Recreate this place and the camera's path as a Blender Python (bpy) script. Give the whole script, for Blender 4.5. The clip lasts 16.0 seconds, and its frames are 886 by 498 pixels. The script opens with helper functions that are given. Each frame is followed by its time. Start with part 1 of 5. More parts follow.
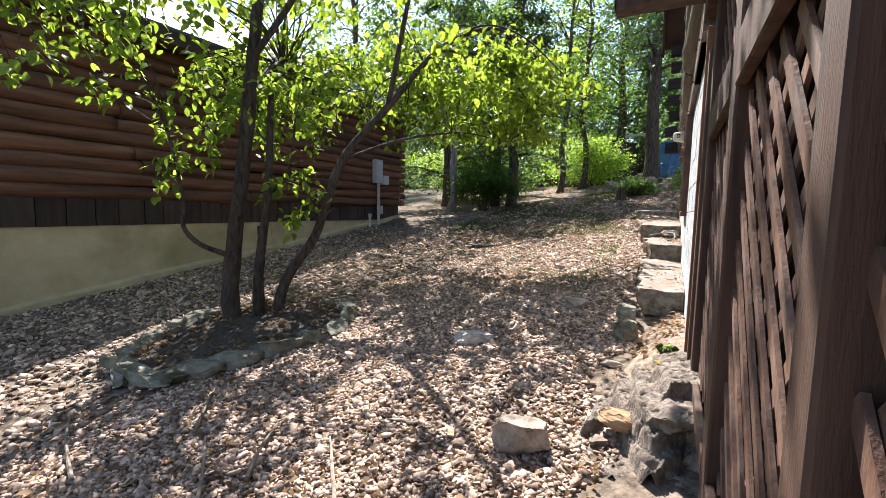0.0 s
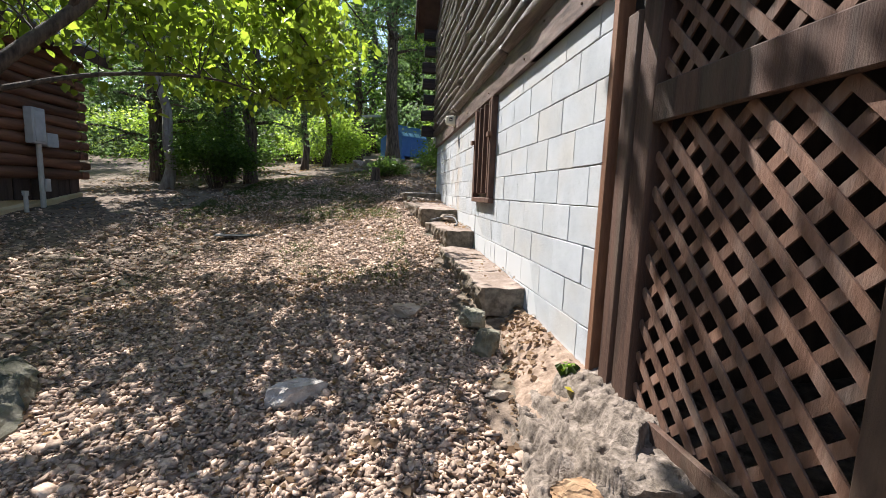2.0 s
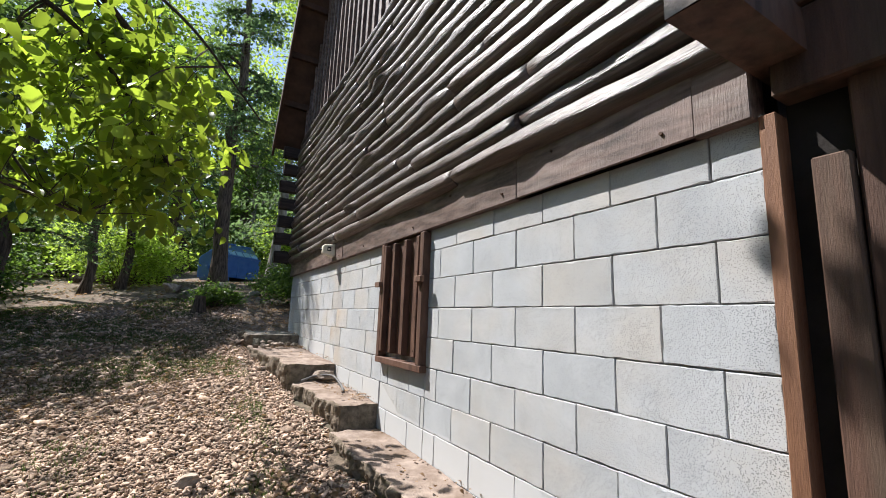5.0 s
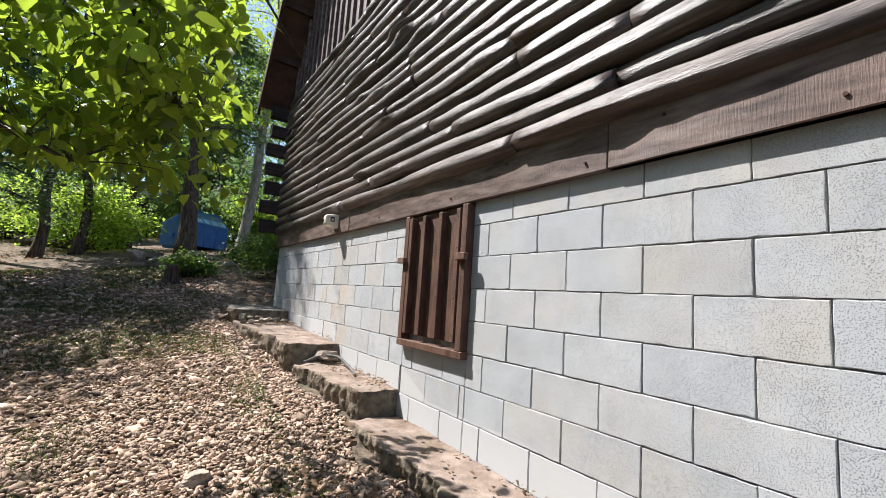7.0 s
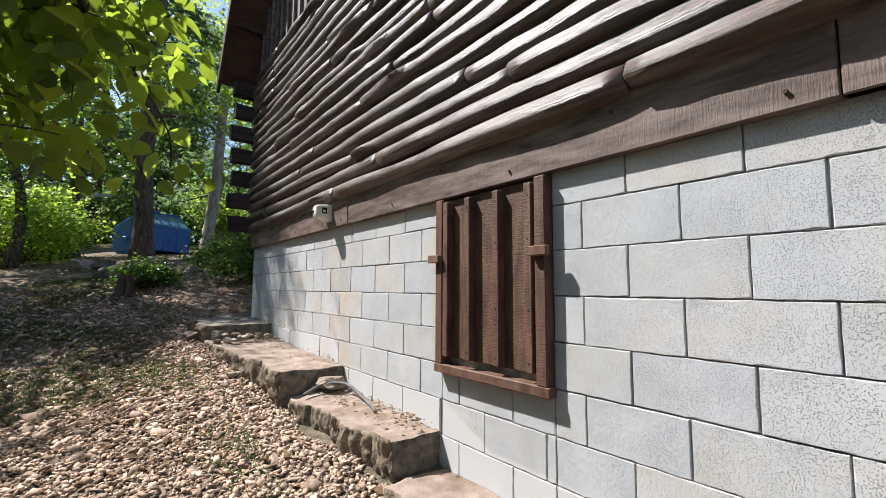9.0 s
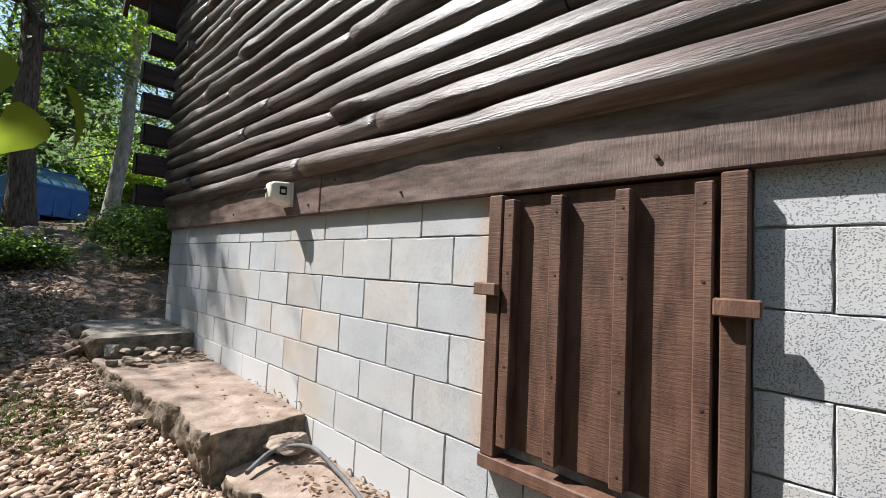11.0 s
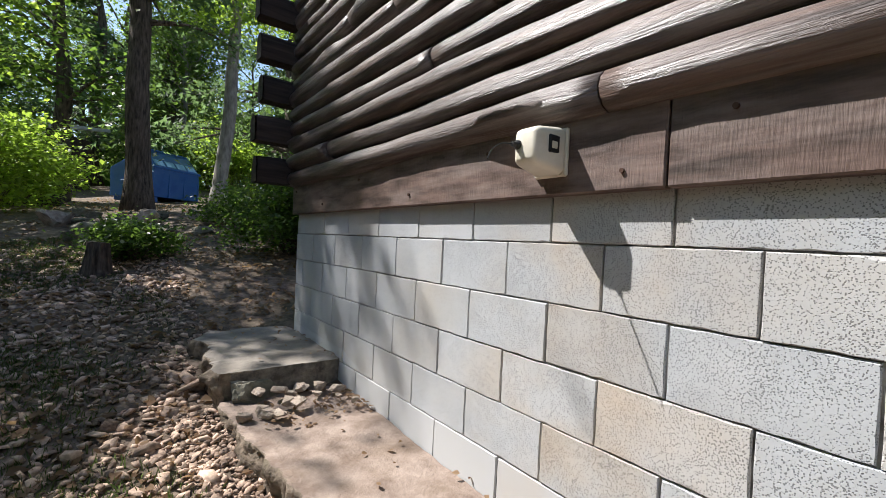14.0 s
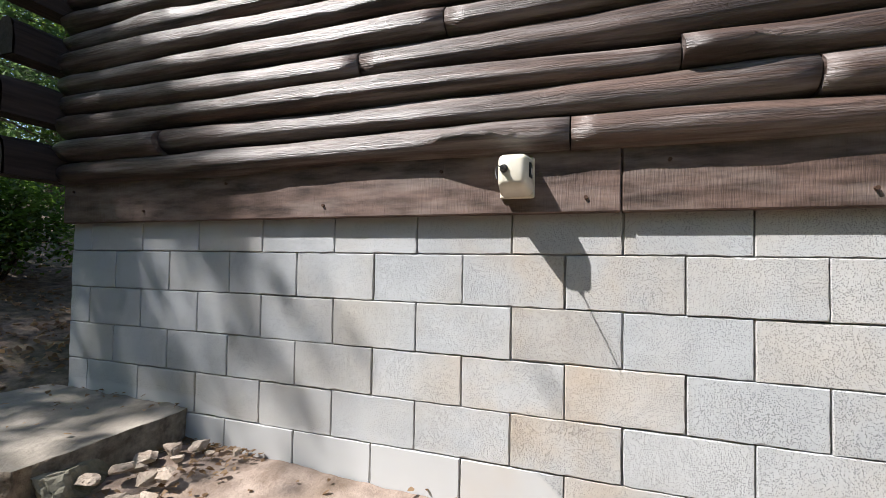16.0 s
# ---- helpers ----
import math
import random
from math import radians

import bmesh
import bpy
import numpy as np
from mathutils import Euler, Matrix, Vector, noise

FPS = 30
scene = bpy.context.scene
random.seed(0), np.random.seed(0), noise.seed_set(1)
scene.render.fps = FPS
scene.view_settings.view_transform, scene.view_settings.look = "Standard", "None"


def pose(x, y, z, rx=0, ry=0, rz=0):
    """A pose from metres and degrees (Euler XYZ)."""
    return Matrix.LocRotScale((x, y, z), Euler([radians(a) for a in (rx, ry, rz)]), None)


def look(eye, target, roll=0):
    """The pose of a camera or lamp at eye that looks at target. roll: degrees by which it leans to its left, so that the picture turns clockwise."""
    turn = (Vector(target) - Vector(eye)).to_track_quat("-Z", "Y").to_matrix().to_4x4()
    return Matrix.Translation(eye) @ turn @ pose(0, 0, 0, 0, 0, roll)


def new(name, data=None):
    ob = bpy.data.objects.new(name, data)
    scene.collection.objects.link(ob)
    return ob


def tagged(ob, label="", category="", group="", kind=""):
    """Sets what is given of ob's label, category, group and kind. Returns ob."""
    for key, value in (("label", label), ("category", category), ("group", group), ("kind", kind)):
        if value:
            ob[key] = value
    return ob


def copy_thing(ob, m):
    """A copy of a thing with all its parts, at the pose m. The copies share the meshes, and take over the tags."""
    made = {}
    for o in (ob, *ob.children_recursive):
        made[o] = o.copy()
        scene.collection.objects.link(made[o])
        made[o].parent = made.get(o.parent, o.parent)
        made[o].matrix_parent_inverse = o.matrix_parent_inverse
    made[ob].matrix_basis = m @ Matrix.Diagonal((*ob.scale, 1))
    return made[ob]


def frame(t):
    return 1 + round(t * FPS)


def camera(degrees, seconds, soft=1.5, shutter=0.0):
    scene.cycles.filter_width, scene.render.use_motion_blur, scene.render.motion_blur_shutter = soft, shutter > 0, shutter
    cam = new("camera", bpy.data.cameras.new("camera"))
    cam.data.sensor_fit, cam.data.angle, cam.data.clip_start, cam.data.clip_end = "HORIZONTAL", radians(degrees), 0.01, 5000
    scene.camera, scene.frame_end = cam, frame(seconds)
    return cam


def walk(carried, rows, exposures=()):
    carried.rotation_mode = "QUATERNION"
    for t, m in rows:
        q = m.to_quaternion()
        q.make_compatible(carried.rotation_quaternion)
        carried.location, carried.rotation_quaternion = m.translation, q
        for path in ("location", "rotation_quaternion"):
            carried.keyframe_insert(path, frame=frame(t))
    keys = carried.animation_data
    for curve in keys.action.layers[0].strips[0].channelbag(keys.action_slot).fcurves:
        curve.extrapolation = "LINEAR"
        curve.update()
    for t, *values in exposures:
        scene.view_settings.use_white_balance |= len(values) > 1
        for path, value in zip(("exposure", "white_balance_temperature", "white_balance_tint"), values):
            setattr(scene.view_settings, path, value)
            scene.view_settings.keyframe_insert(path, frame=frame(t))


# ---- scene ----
cam = camera(92.3, 16.0, soft=0.75)
PATH = [
    (0, (-0.053, 0.1, 1.518), (-0.991, 1.857, 1.33), 1.1),
    (0.5, (-0.398, 0.319, 1.516), (-1.311, 2.093, 1.381), -3.5),
    (1, (-0.578, 0.533, 1.534), (-1.081, 2.45, 1.269), 0.9),
    (1.5, (-0.778, 0.705, 1.557), (-0.872, 2.684, 1.285), 1.8),
    (2, (-0.928, 0.939, 1.568), (-0.666, 2.904, 1.309), 2.1),
    (2.5, (-1.056, 1.177, 1.614), (-0.677, 3.127, 1.384), 2.0),
    (3, (-1.236, 1.418, 1.69), (-0.622, 3.321, 1.749), 4.3),
    (3.5, (-1.33, 1.629, 1.823), (-0.491, 3.416, 2.146), 2.7),
    (4, (-1.325, 1.864, 1.841), (-0.411, 3.601, 2.222), 1.6),
    (4.2, (-1.315, 1.969, 1.864), (-0.409, 3.713, 2.234), 1.8),
    (6.3, (-1.516, 2.605, 1.834), (-0.365, 4.216, 2.11), 2.3),
    (6.5, (-1.533, 2.67, 1.855), (-0.389, 4.29, 2.119), 2.0),
    (7, (-1.628, 2.813, 1.857), (-0.501, 4.449, 2.091), 3.8),
    (7.5, (-1.656, 2.95, 1.856), (-0.409, 4.506, 2.013), 3.8),
    (8, (-1.56, 3.211, 1.877), (-0.286, 4.744, 2.046), 2.5),
    (8.5, (-1.495, 3.398, 1.955), (-0.267, 4.96, 2.185), 2.2),
    (9, (-1.51, 3.752, 1.964), (-0.272, 5.311, 2.151), 0.3),
    (9.2, (-1.521, 3.869, 1.994), (-0.255, 5.406, 2.178), 1.6),
    (11.3, (-1.186, 4.958, 2.2), (0.294, 6.3, 2.296), 2.2),
    (11.5, (-1.134, 5.07, 2.202), (0.35, 6.408, 2.304), 1.9),
    (12, (-1.001, 5.33, 2.242), (0.482, 6.67, 2.314), 4.4),
    (12.5, (-0.95, 5.656, 2.242), (0.529, 6.999, 2.324), 4.8),
    (13, (-0.954, 5.902, 2.276), (0.515, 7.26, 2.275), 5.1),
    (13.5, (-1.03, 6.192, 2.292), (0.273, 7.709, 2.263), 3.2),
    (14, (-1.082, 6.44, 2.324), (0.132, 8.029, 2.295), 2.8),
    (14.5, (-1.225, 6.68, 2.349), (0.087, 8.189, 2.353), 3.9),
    (15, (-1.343, 6.914, 2.351), (0.021, 8.377, 2.378), -0.2),
    (15.5, (-1.416, 7.068, 2.328), (0.197, 8.249, 2.393), -0.1),
    (16, (-1.573, 7.084, 2.312), (0.32, 7.726, 2.369), 0.9),
]
walk(cam, [(t, look(eye, target, roll)) for t, eye, target, roll in PATH],
     exposures=[(0, 1.66), (1, 1.5), (2, 1.3), (3, 1.27), (4, 1.0), (6.5, 1.1), (9, 1.08), (12.5, 1.1), (13.5, 0.92), (14.5, 1.08), (16, 1.1)])

# ---------------------------------------------------------------- world and light
SUN_FROM = Vector((-0.21, 0.27, 0.45)).normalized()
world = bpy.data.worlds.new("world")
scene.world = world
world.use_nodes = True
wn = world.node_tree.nodes
sky = wn.new("ShaderNodeTexSky")
sky.sky_type = "NISHITA"
sky.sun_disc = False
sky.dust_density = 0.6
sky.ozone_density = 1.4
sky.sun_elevation = math.asin(SUN_FROM.z)
sky.sun_rotation = math.atan2(SUN_FROM.x, SUN_FROM.y)
wn["Background"].inputs["Strength"].default_value = 0.104
world.node_tree.links.new(sky.outputs[0], wn["Background"].inputs["Color"])
sun = new("sun", bpy.data.lights.new("sun", "SUN"))
sun.data.energy, sun.data.angle, sun.data.color = 5.0, radians(0.5), (1.0, 0.97, 0.955)
sun.matrix_world = look(SUN_FROM * 30, (0, 0, 0))

# ---------------------------------------------------------------- materials


def mat(name, c1, c2, scale=6.0, rough=0.85, bump=0.3, bscale=60.0, stretch=(1, 1, 1), metal=0.0, vary=0.0,
        dark=None, dscale=1.5, dirt=0.45, spec=0.3, detail=6.0, island=False, coat=0.0, bdist=0.01, bstretch=None):
    """Two-scale noise colour, random change from piece to piece, stains and fine relief."""
    m = bpy.data.materials.new(name)
    m.use_nodes = True
    nt = m.node_tree
    nodes, link = nt.nodes, nt.links.new
    b = nodes["Principled BSDF"]
    b.inputs["Roughness"].default_value = rough
    b.inputs["Metallic"].default_value = metal
    b.inputs["Specular IOR Level"].default_value = spec
    b.inputs["Coat Weight"].default_value = coat
    tc = nodes.new("ShaderNodeTexCoord")
    info = nodes.new("ShaderNodeObjectInfo")
    geo = nodes.new("ShaderNodeNewGeometry")
    rnd = geo.outputs["Random Per Island"] if island else info.outputs["Random"]
    shift = nodes.new("ShaderNodeVectorMath")
    shift.operation = "MULTIPLY_ADD"
    comb = nodes.new("ShaderNodeCombineXYZ")
    for i in range(3):
        link(rnd, comb.inputs[i])
    link(comb.outputs[0], shift.inputs[0])
    shift.inputs[1].default_value = (17.0, 31.0, 23.0)
    link(tc.outputs["Object"], shift.inputs[2])
    mp = nodes.new("ShaderNodeMapping")
    mp.inputs["Scale"].default_value = stretch
    link(shift.outputs[0], mp.inputs["Vector"])

    def noise_tex(s, d=detail):
        n = nodes.new("ShaderNodeTexNoise")
        n.inputs["Scale"].default_value = s
        n.inputs["Detail"].default_value = d
        n.inputs["Roughness"].default_value = 0.62
        link(mp.outputs[0], n.inputs["Vector"])
        return n
    n1 = noise_tex(scale)
    ramp = nodes.new("ShaderNodeValToRGB")
    ramp.color_ramp.elements[0].position, ramp.color_ramp.elements[1].position = 0.34, 0.66
    ramp.color_ramp.elements[0].color, ramp.color_ramp.elements[1].color = (*c1, 1), (*c2, 1)
    link(n1.outputs["Fac"], ramp.inputs[0])
    col = ramp.outputs[0]
    if dark:
        n2 = noise_tex(dscale, 8.0)
        r2 = nodes.new("ShaderNodeValToRGB")
        r2.color_ramp.elements[0].position, r2.color_ramp.elements[1].position = 0.48, 0.7
        mx = nodes.new("ShaderNodeMix")
        mx.data_type = "RGBA"
        sc = nodes.new("ShaderNodeMath")
        sc.operation = "MULTIPLY"
        sc.inputs[1].default_value = dirt
        link(n2.outputs["Fac"], r2.inputs[0])
        link(r2.outputs[0], sc.inputs[0])
        link(sc.outputs[0], mx.inputs["Factor"])
        link(col, mx.inputs["A"])
        mx.inputs["B"].default_value = (*dark, 1)
        col = mx.outputs["Result"]
    if vary:
        hsv = nodes.new("ShaderNodeHueSaturation")
        mr = nodes.new("ShaderNodeMapRange")
        mr.inputs["To Min"].default_value, mr.inputs["To Max"].default_value = 1 - vary, 1 + vary
        link(rnd, mr.inputs["Value"])
        link(mr.outputs[0], hsv.inputs["Value"])
        link(col, hsv.inputs["Color"])
        col = hsv.outputs[0]
    link(col, b.inputs["Base Color"])
    if bump:
        n3 = noise_tex(bscale, 4.0)
        if bstretch:
            mp3 = nodes.new("ShaderNodeMapping")
            mp3.inputs["Scale"].default_value = bstretch
            link(shift.outputs[0], mp3.inputs["Vector"])
            link(mp3.outputs[0], n3.inputs["Vector"])
        bp = nodes.new("ShaderNodeBump")
        bp.inputs["Strength"].default_value = bump
        bp.inputs["Distance"].default_value = bdist
        link(n3.outputs["Fac"], bp.inputs["Height"])
        link(bp.outputs[0], b.inputs["Normal"])
    return m


def leaf_mat(name, c1, c2, through_col, vary=0.3, gloss=0.4):
    """Leaf: a glossy green face and light that comes through it."""
    m = bpy.data.materials.new(name)
    m.use_nodes = True
    nt = m.node_tree
    nodes, link = nt.nodes, nt.links.new
    b, out = nodes["Principled BSDF"], nodes["Material Output"]
    geo = nodes.new("ShaderNodeNewGeometry")
    ramp = nodes.new("ShaderNodeValToRGB")
    ramp.color_ramp.elements[0].color, ramp.color_ramp.elements[1].color = (*c1, 1), (*c2, 1)
    link(geo.outputs["Random Per Island"], ramp.inputs[0])
    link(ramp.outputs[0], b.inputs["Base Color"])
    b.inputs["Roughness"].default_value = gloss
    b.inputs["Specular IOR Level"].default_value = 0.35
    tr = nodes.new("ShaderNodeBsdfTranslucent")
    r2 = nodes.new("ShaderNodeValToRGB")
    r2.color_ramp.elements[0].color = (*[c * (1 - vary) for c in through_col], 1)
    r2.color_ramp.elements[1].color = (*[min(1, c * (1 + vary)) for c in through_col], 1)
    link(geo.outputs["Random Per Island"], r2.inputs[0])
    link(r2.outputs[0], tr.inputs["Color"])
    mx = nodes.new("ShaderNodeMixShader")
    mx.inputs[0].default_value = 0.58
    link(b.outputs[0], mx.inputs[1])
    link(tr.outputs[0], mx.inputs[2])
    link(mx.outputs[0], out.inputs["Surface"])
    return m


def block_mat():
    """Painted split-pore concrete block: pits with shade put into their colour, faint tan and grey tint from block to
    block.
    """
    m = mat("painted_block", (0.402, 0.412, 0.420), (0.475, 0.486, 0.495), scale=3.0, rough=0.9, bump=0.0, vary=0.035,
            dark=(0.50, 0.43, 0.34), dscale=1.1, dirt=0.5, spec=0.2)
    nt = m.node_tree
    nodes, link = nt.nodes, nt.links.new
    mp = next(n for n in nodes if n.type == "MAPPING")
    info = next(n for n in nodes if n.type == "OBJECT_INFO")
    bsdf = nodes["Principled BSDF"]
    old = bsdf.inputs["Base Color"].links[0].from_socket
    tint = nodes.new("ShaderNodeValToRGB")
    tint.color_ramp.interpolation = "LINEAR"
    tint.color_ramp.elements[0].position, tint.color_ramp.elements[0].color = 0.0, (0.98, 0.992, 1.0, 1)
    tint.color_ramp.elements[1].position, tint.color_ramp.elements[1].color = 1.0, (0.995, 0.975, 0.95, 1)
    tint.color_ramp.elements.new(0.84).color = (1.0, 1.0, 1.0, 1)
    link(info.outputs["Random"], tint.inputs[0])
    mul = nodes.new("ShaderNodeMix")
    mul.data_type, mul.blend_type = "RGBA", "MULTIPLY"
    mul.inputs["Factor"].default_value = 1.0
    link(old, mul.inputs["A"])
    link(tint.outputs[0], mul.inputs["B"])
    link(mul.outputs["Result"], bsdf.inputs["Base Color"])
    cells = nodes.new("ShaderNodeTexVoronoi")
    cells.inputs["Scale"].default_value = 205.0
    cells.inputs["Randomness"].default_value = 1.0
    ragged = nodes.new("ShaderNodeTexNoise")
    ragged.inputs["Scale"].default_value = 240.0
    ragged.inputs["Detail"].default_value = 2.0
    patchy = nodes.new("ShaderNodeTexNoise")
    patchy.inputs["Scale"].default_value = 9.0
    link(mp.outputs[0], cells.inputs["Vector"])
    link(mp.outputs[0], ragged.inputs["Vector"])
    link(mp.outputs[0], patchy.inputs["Vector"])
    uneven = nodes.new("ShaderNodeMath")
    uneven.operation = "MULTIPLY_ADD"
    uneven.inputs[1].default_value = 0.9
    link(ragged.outputs["Fac"], uneven.inputs[0])
    link(cells.outputs["Distance"], uneven.inputs[2])
    uneven2 = nodes.new("ShaderNodeMath")
    uneven2.operation = "MULTIPLY_ADD"
    uneven2.inputs[1].default_value = -0.35
    link(patchy.outputs["Fac"], uneven2.inputs[0])
    link(uneven.outputs[0], uneven2.inputs[2])
    hole = nodes.new("ShaderNodeMapRange")
    hole.inputs["From Min"].default_value, hole.inputs["From Max"].default_value = 0.50, 0.65
    hole.inputs["To Min"].default_value = 0.52
    link(uneven2.outputs[0], hole.inputs["Value"])
    place = nodes.new("ShaderNodeSeparateXYZ")
    link(nodes.new("ShaderNodeNewGeometry").outputs["Position"], place.inputs[0])
    # smooth thick paint over the lowest course, stepping up with the slope
    along = nodes.new("ShaderNodeMapRange")
    along.inputs["From Min"].default_value, along.inputs["From Max"].default_value = 2.8, 9.95
    link(place.outputs["Y"], along.inputs["Value"])
    steps = nodes.new("ShaderNodeValToRGB")
    for i, (y, z) in enumerate(((3.6, 0.75), (3.82, 1.125), (5.36, 1.14), (5.75, 1.33), (7.08, 1.34), (7.26, 1.53), (8.7, 1.535), (8.95, 1.61))):
        e = steps.color_ramp.elements[i] if i < 2 else steps.color_ramp.elements.new((y - 2.8) / 7.15)
        e.position, e.color = (y - 2.8) / 7.15, (z / 2, z / 2, z / 2, 1)
    link(along.outputs[0], steps.inputs[0])
    height = nodes.new("ShaderNodeMath")
    height.operation = "MULTIPLY_ADD"
    height.inputs[1].default_value = -0.5
    link(place.outputs["Z"], height.inputs[0])
    link(steps.outputs[0], height.inputs[2])
    wobble = nodes.new("ShaderNodeMath")
    wobble.operation = "MULTIPLY_ADD"
    wobble.inputs[1].default_value = 0.02
    link(patchy.outputs["Fac"], wobble.inputs[0])
    link(height.outputs[0], wobble.inputs[2])
    thick = nodes.new("ShaderNodeMapRange")
    thick.inputs["From Min"].default_value, thick.inputs["From Max"].default_value = 0.004, 0.014
    link(wobble.outputs[0], thick.inputs["Value"])
    filled = nodes.new("ShaderNodeMapRange")
    filled.inputs["To Max"].default_value = 1.0
    link(thick.outputs[0], filled.inputs["Value"])
    link(hole.outputs[0], filled.inputs["To Min"])
    # Pits are also darkened in colour, standing in for the shade inside them.
    pore_shade = nodes.new("ShaderNodeMix")
    pore_shade.data_type, pore_shade.blend_type = "RGBA", "MULTIPLY"
    pore_shade.inputs["Factor"].default_value = 1.0
    link(mul.outputs["Result"], pore_shade.inputs["A"])
    link(filled.outputs[0], pore_shade.inputs["B"])
    fresh = nodes.new("ShaderNodeMix")
    fresh.data_type = "RGBA"
    fresh.inputs["B"].default_value = (0.50, 0.50, 0.495, 1)
    half = nodes.new("ShaderNodeMath")
    half.operation = "MULTIPLY"
    half.inputs[1].default_value = 0.75
    link(thick.outputs[0], half.inputs[0])
    link(half.outputs[0], fresh.inputs["Factor"])
    link(pore_shade.outputs["Result"], fresh.inputs["A"])
    # tan water stain on the blocks below the lamp
    off = nodes.new("ShaderNodeMath")
    off.operation = "SUBTRACT"
    off.inputs[1].default_value = 7.22
    link(place.outputs["Y"], off.inputs[0])
    dist = nodes.new("ShaderNodeMath")
    dist.operation = "ABSOLUTE"
    link(off.outputs[0], dist.inputs[0])
    inside = nodes.new("ShaderNodeMapRange")
    inside.inputs["From Min"].default_value, inside.inputs["From Max"].default_value = 0.5, 0.1
    inside.inputs["To Max"].default_value = 0.75
    link(dist.outputs[0], inside.inputs["Value"])
    soak = nodes.new("ShaderNodeTexNoise")
    soak.inputs["Scale"].default_value = 2.2
    soak.inputs["Detail"].default_value = 4.0
    link(mp.outputs[0], soak.inputs["Vector"])
    soaked = nodes.new("ShaderNodeMapRange")
    soaked.inputs["From Min"].default_value, soaked.inputs["From Max"].default_value = 0.38, 0.62
    link(soak.outputs["Fac"], soaked.inputs["Value"])
    damp = nodes.new("ShaderNodeMath")
    damp.operation = "MULTIPLY"
    link(inside.outputs[0], damp.inputs[0])
    link(soaked.outputs[0], damp.inputs[1])
    tan = nodes.new("ShaderNodeMix")
    tan.data_type, tan.blend_type = "RGBA", "MULTIPLY"
    tan.inputs["B"].default_value = (1.0, 0.86, 0.72, 1)
    link(damp.outputs[0], tan.inputs["Factor"])
    link(fresh.outputs["Result"], tan.inputs["A"])
    bp = nodes.new("ShaderNodeBump")
    bp.inputs["Strength"].default_value = 1.0
    bp.inputs["Distance"].default_value = 0.003
    # rusty run-off beside the shutter frame
    near = nodes.new("ShaderNodeMapRange")
    near.inputs["From Min"].default_value, near.inputs["From Max"].default_value = 5.87, 5.76
    link(place.outputs["Y"], near.inputs["Value"])
    far = nodes.new("ShaderNodeMath")
    far.operation = "GREATER_THAN"
    far.inputs[1].default_value = 5.7
    link(place.outputs["Y"], far.inputs[0])
    blotch = nodes.new("ShaderNodeTexNoise")
    blotch.inputs["Scale"].default_value = 14.0
    fac = nodes.new("ShaderNodeMath")
    fac.operation = "MULTIPLY"
    link(near.outputs[0], fac.inputs[0])
    link(far.outputs[0], fac.inputs[1])
    fac2 = nodes.new("ShaderNodeMath")
    fac2.operation = "MULTIPLY"
    above = nodes.new("ShaderNodeMath")
    above.operation = "GREATER_THAN"
    above.inputs[1].default_value = 1.53
    link(place.outputs["Z"], above.inputs[0])
    beside = nodes.new("ShaderNodeMath")
    beside.operation = "MULTIPLY"
    link(fac.outputs[0], beside.inputs[0])
    link(above.outputs[0], beside.inputs[1])
    link(beside.outputs[0], fac2.inputs[0])
    link(blotch.outputs["Fac"], fac2.inputs[1])
    rust = nodes.new("ShaderNodeMix")
    rust.data_type = "RGBA"
    rust.inputs["B"].default_value = (0.50, 0.27, 0.09, 1)
    link(fac2.outputs[0], rust.inputs["Factor"])
    link(tan.outputs["Result"], rust.inputs["A"])
    link(rust.outputs["Result"], bsdf.inputs["Base Color"])
    link(filled.outputs[0], bp.inputs["Height"])
    link(bp.outputs[0], nodes["Principled BSDF"].inputs["Normal"])
    return m


M_BLOCK = block_mat()
M_MORTAR = mat("mortar", (0.10, 0.095, 0.09), (0.50, 0.49, 0.48), 7, bump=0.5)
# Grey blotches: weathering, with the logs' silvery sheen also put into the colour.
M_LOG = mat("stained_log", (0.020, 0.012, 0.009), (0.130, 0.083, 0.065), 13, rough=0.42, bump=0.8, bscale=75, stretch=(2.5, 0.13, 2.5),
            vary=0.25, dark=(0.36, 0.32, 0.305), dscale=9.0, dirt=0.6, spec=0.7)
M_BAND = mat("stained_board", (0.040, 0.024, 0.018), (0.165, 0.108, 0.088), 13, rough=0.55, bump=0.35, bscale=60, stretch=(2.5, 0.3, 1.6), bstretch=(1, 2.6, 0.22),
             vary=0.2, dark=(0.27, 0.215, 0.19), dscale=7.0, dirt=0.6, spec=0.4)
# Far corner log ends: the shade on their visible sides is put into colour.
M_TAIL = mat("shaded_log_end", (0.016, 0.011, 0.009), (0.050, 0.034, 0.028), 9, rough=0.7, bump=0.3, bscale=50, stretch=(0.2, 3, 3), vary=0.2)
M_SLABGREY = mat("grey_concrete", (0.17, 0.15, 0.125), (0.33, 0.295, 0.255), 6, rough=0.95, bump=0.7, bscale=45, dark=(0.17, 0.14, 0.10), dscale=3.0, dirt=0.5)
M_BROWN = mat("brown_boards", (0.060, 0.029, 0.019), (0.145, 0.077, 0.052), 9, rough=0.62, bump=0.28, bscale=60, stretch=(1.5, 2.4, 0.5), bstretch=(1, 0.25, 2.6), vary=0.15,
              dark=(0.14, 0.09, 0.07), dscale=2.5, dirt=0.3)
M_LATT = mat("lattice_wood", (0.070, 0.034, 0.021), (0.195, 0.108, 0.072), 7, rough=0.75, bump=0.4, bscale=50, stretch=(2, 2, 0.5), vary=0.25,
             dark=(0.24, 0.20, 0.17), dscale=5.0, dirt=0.35)
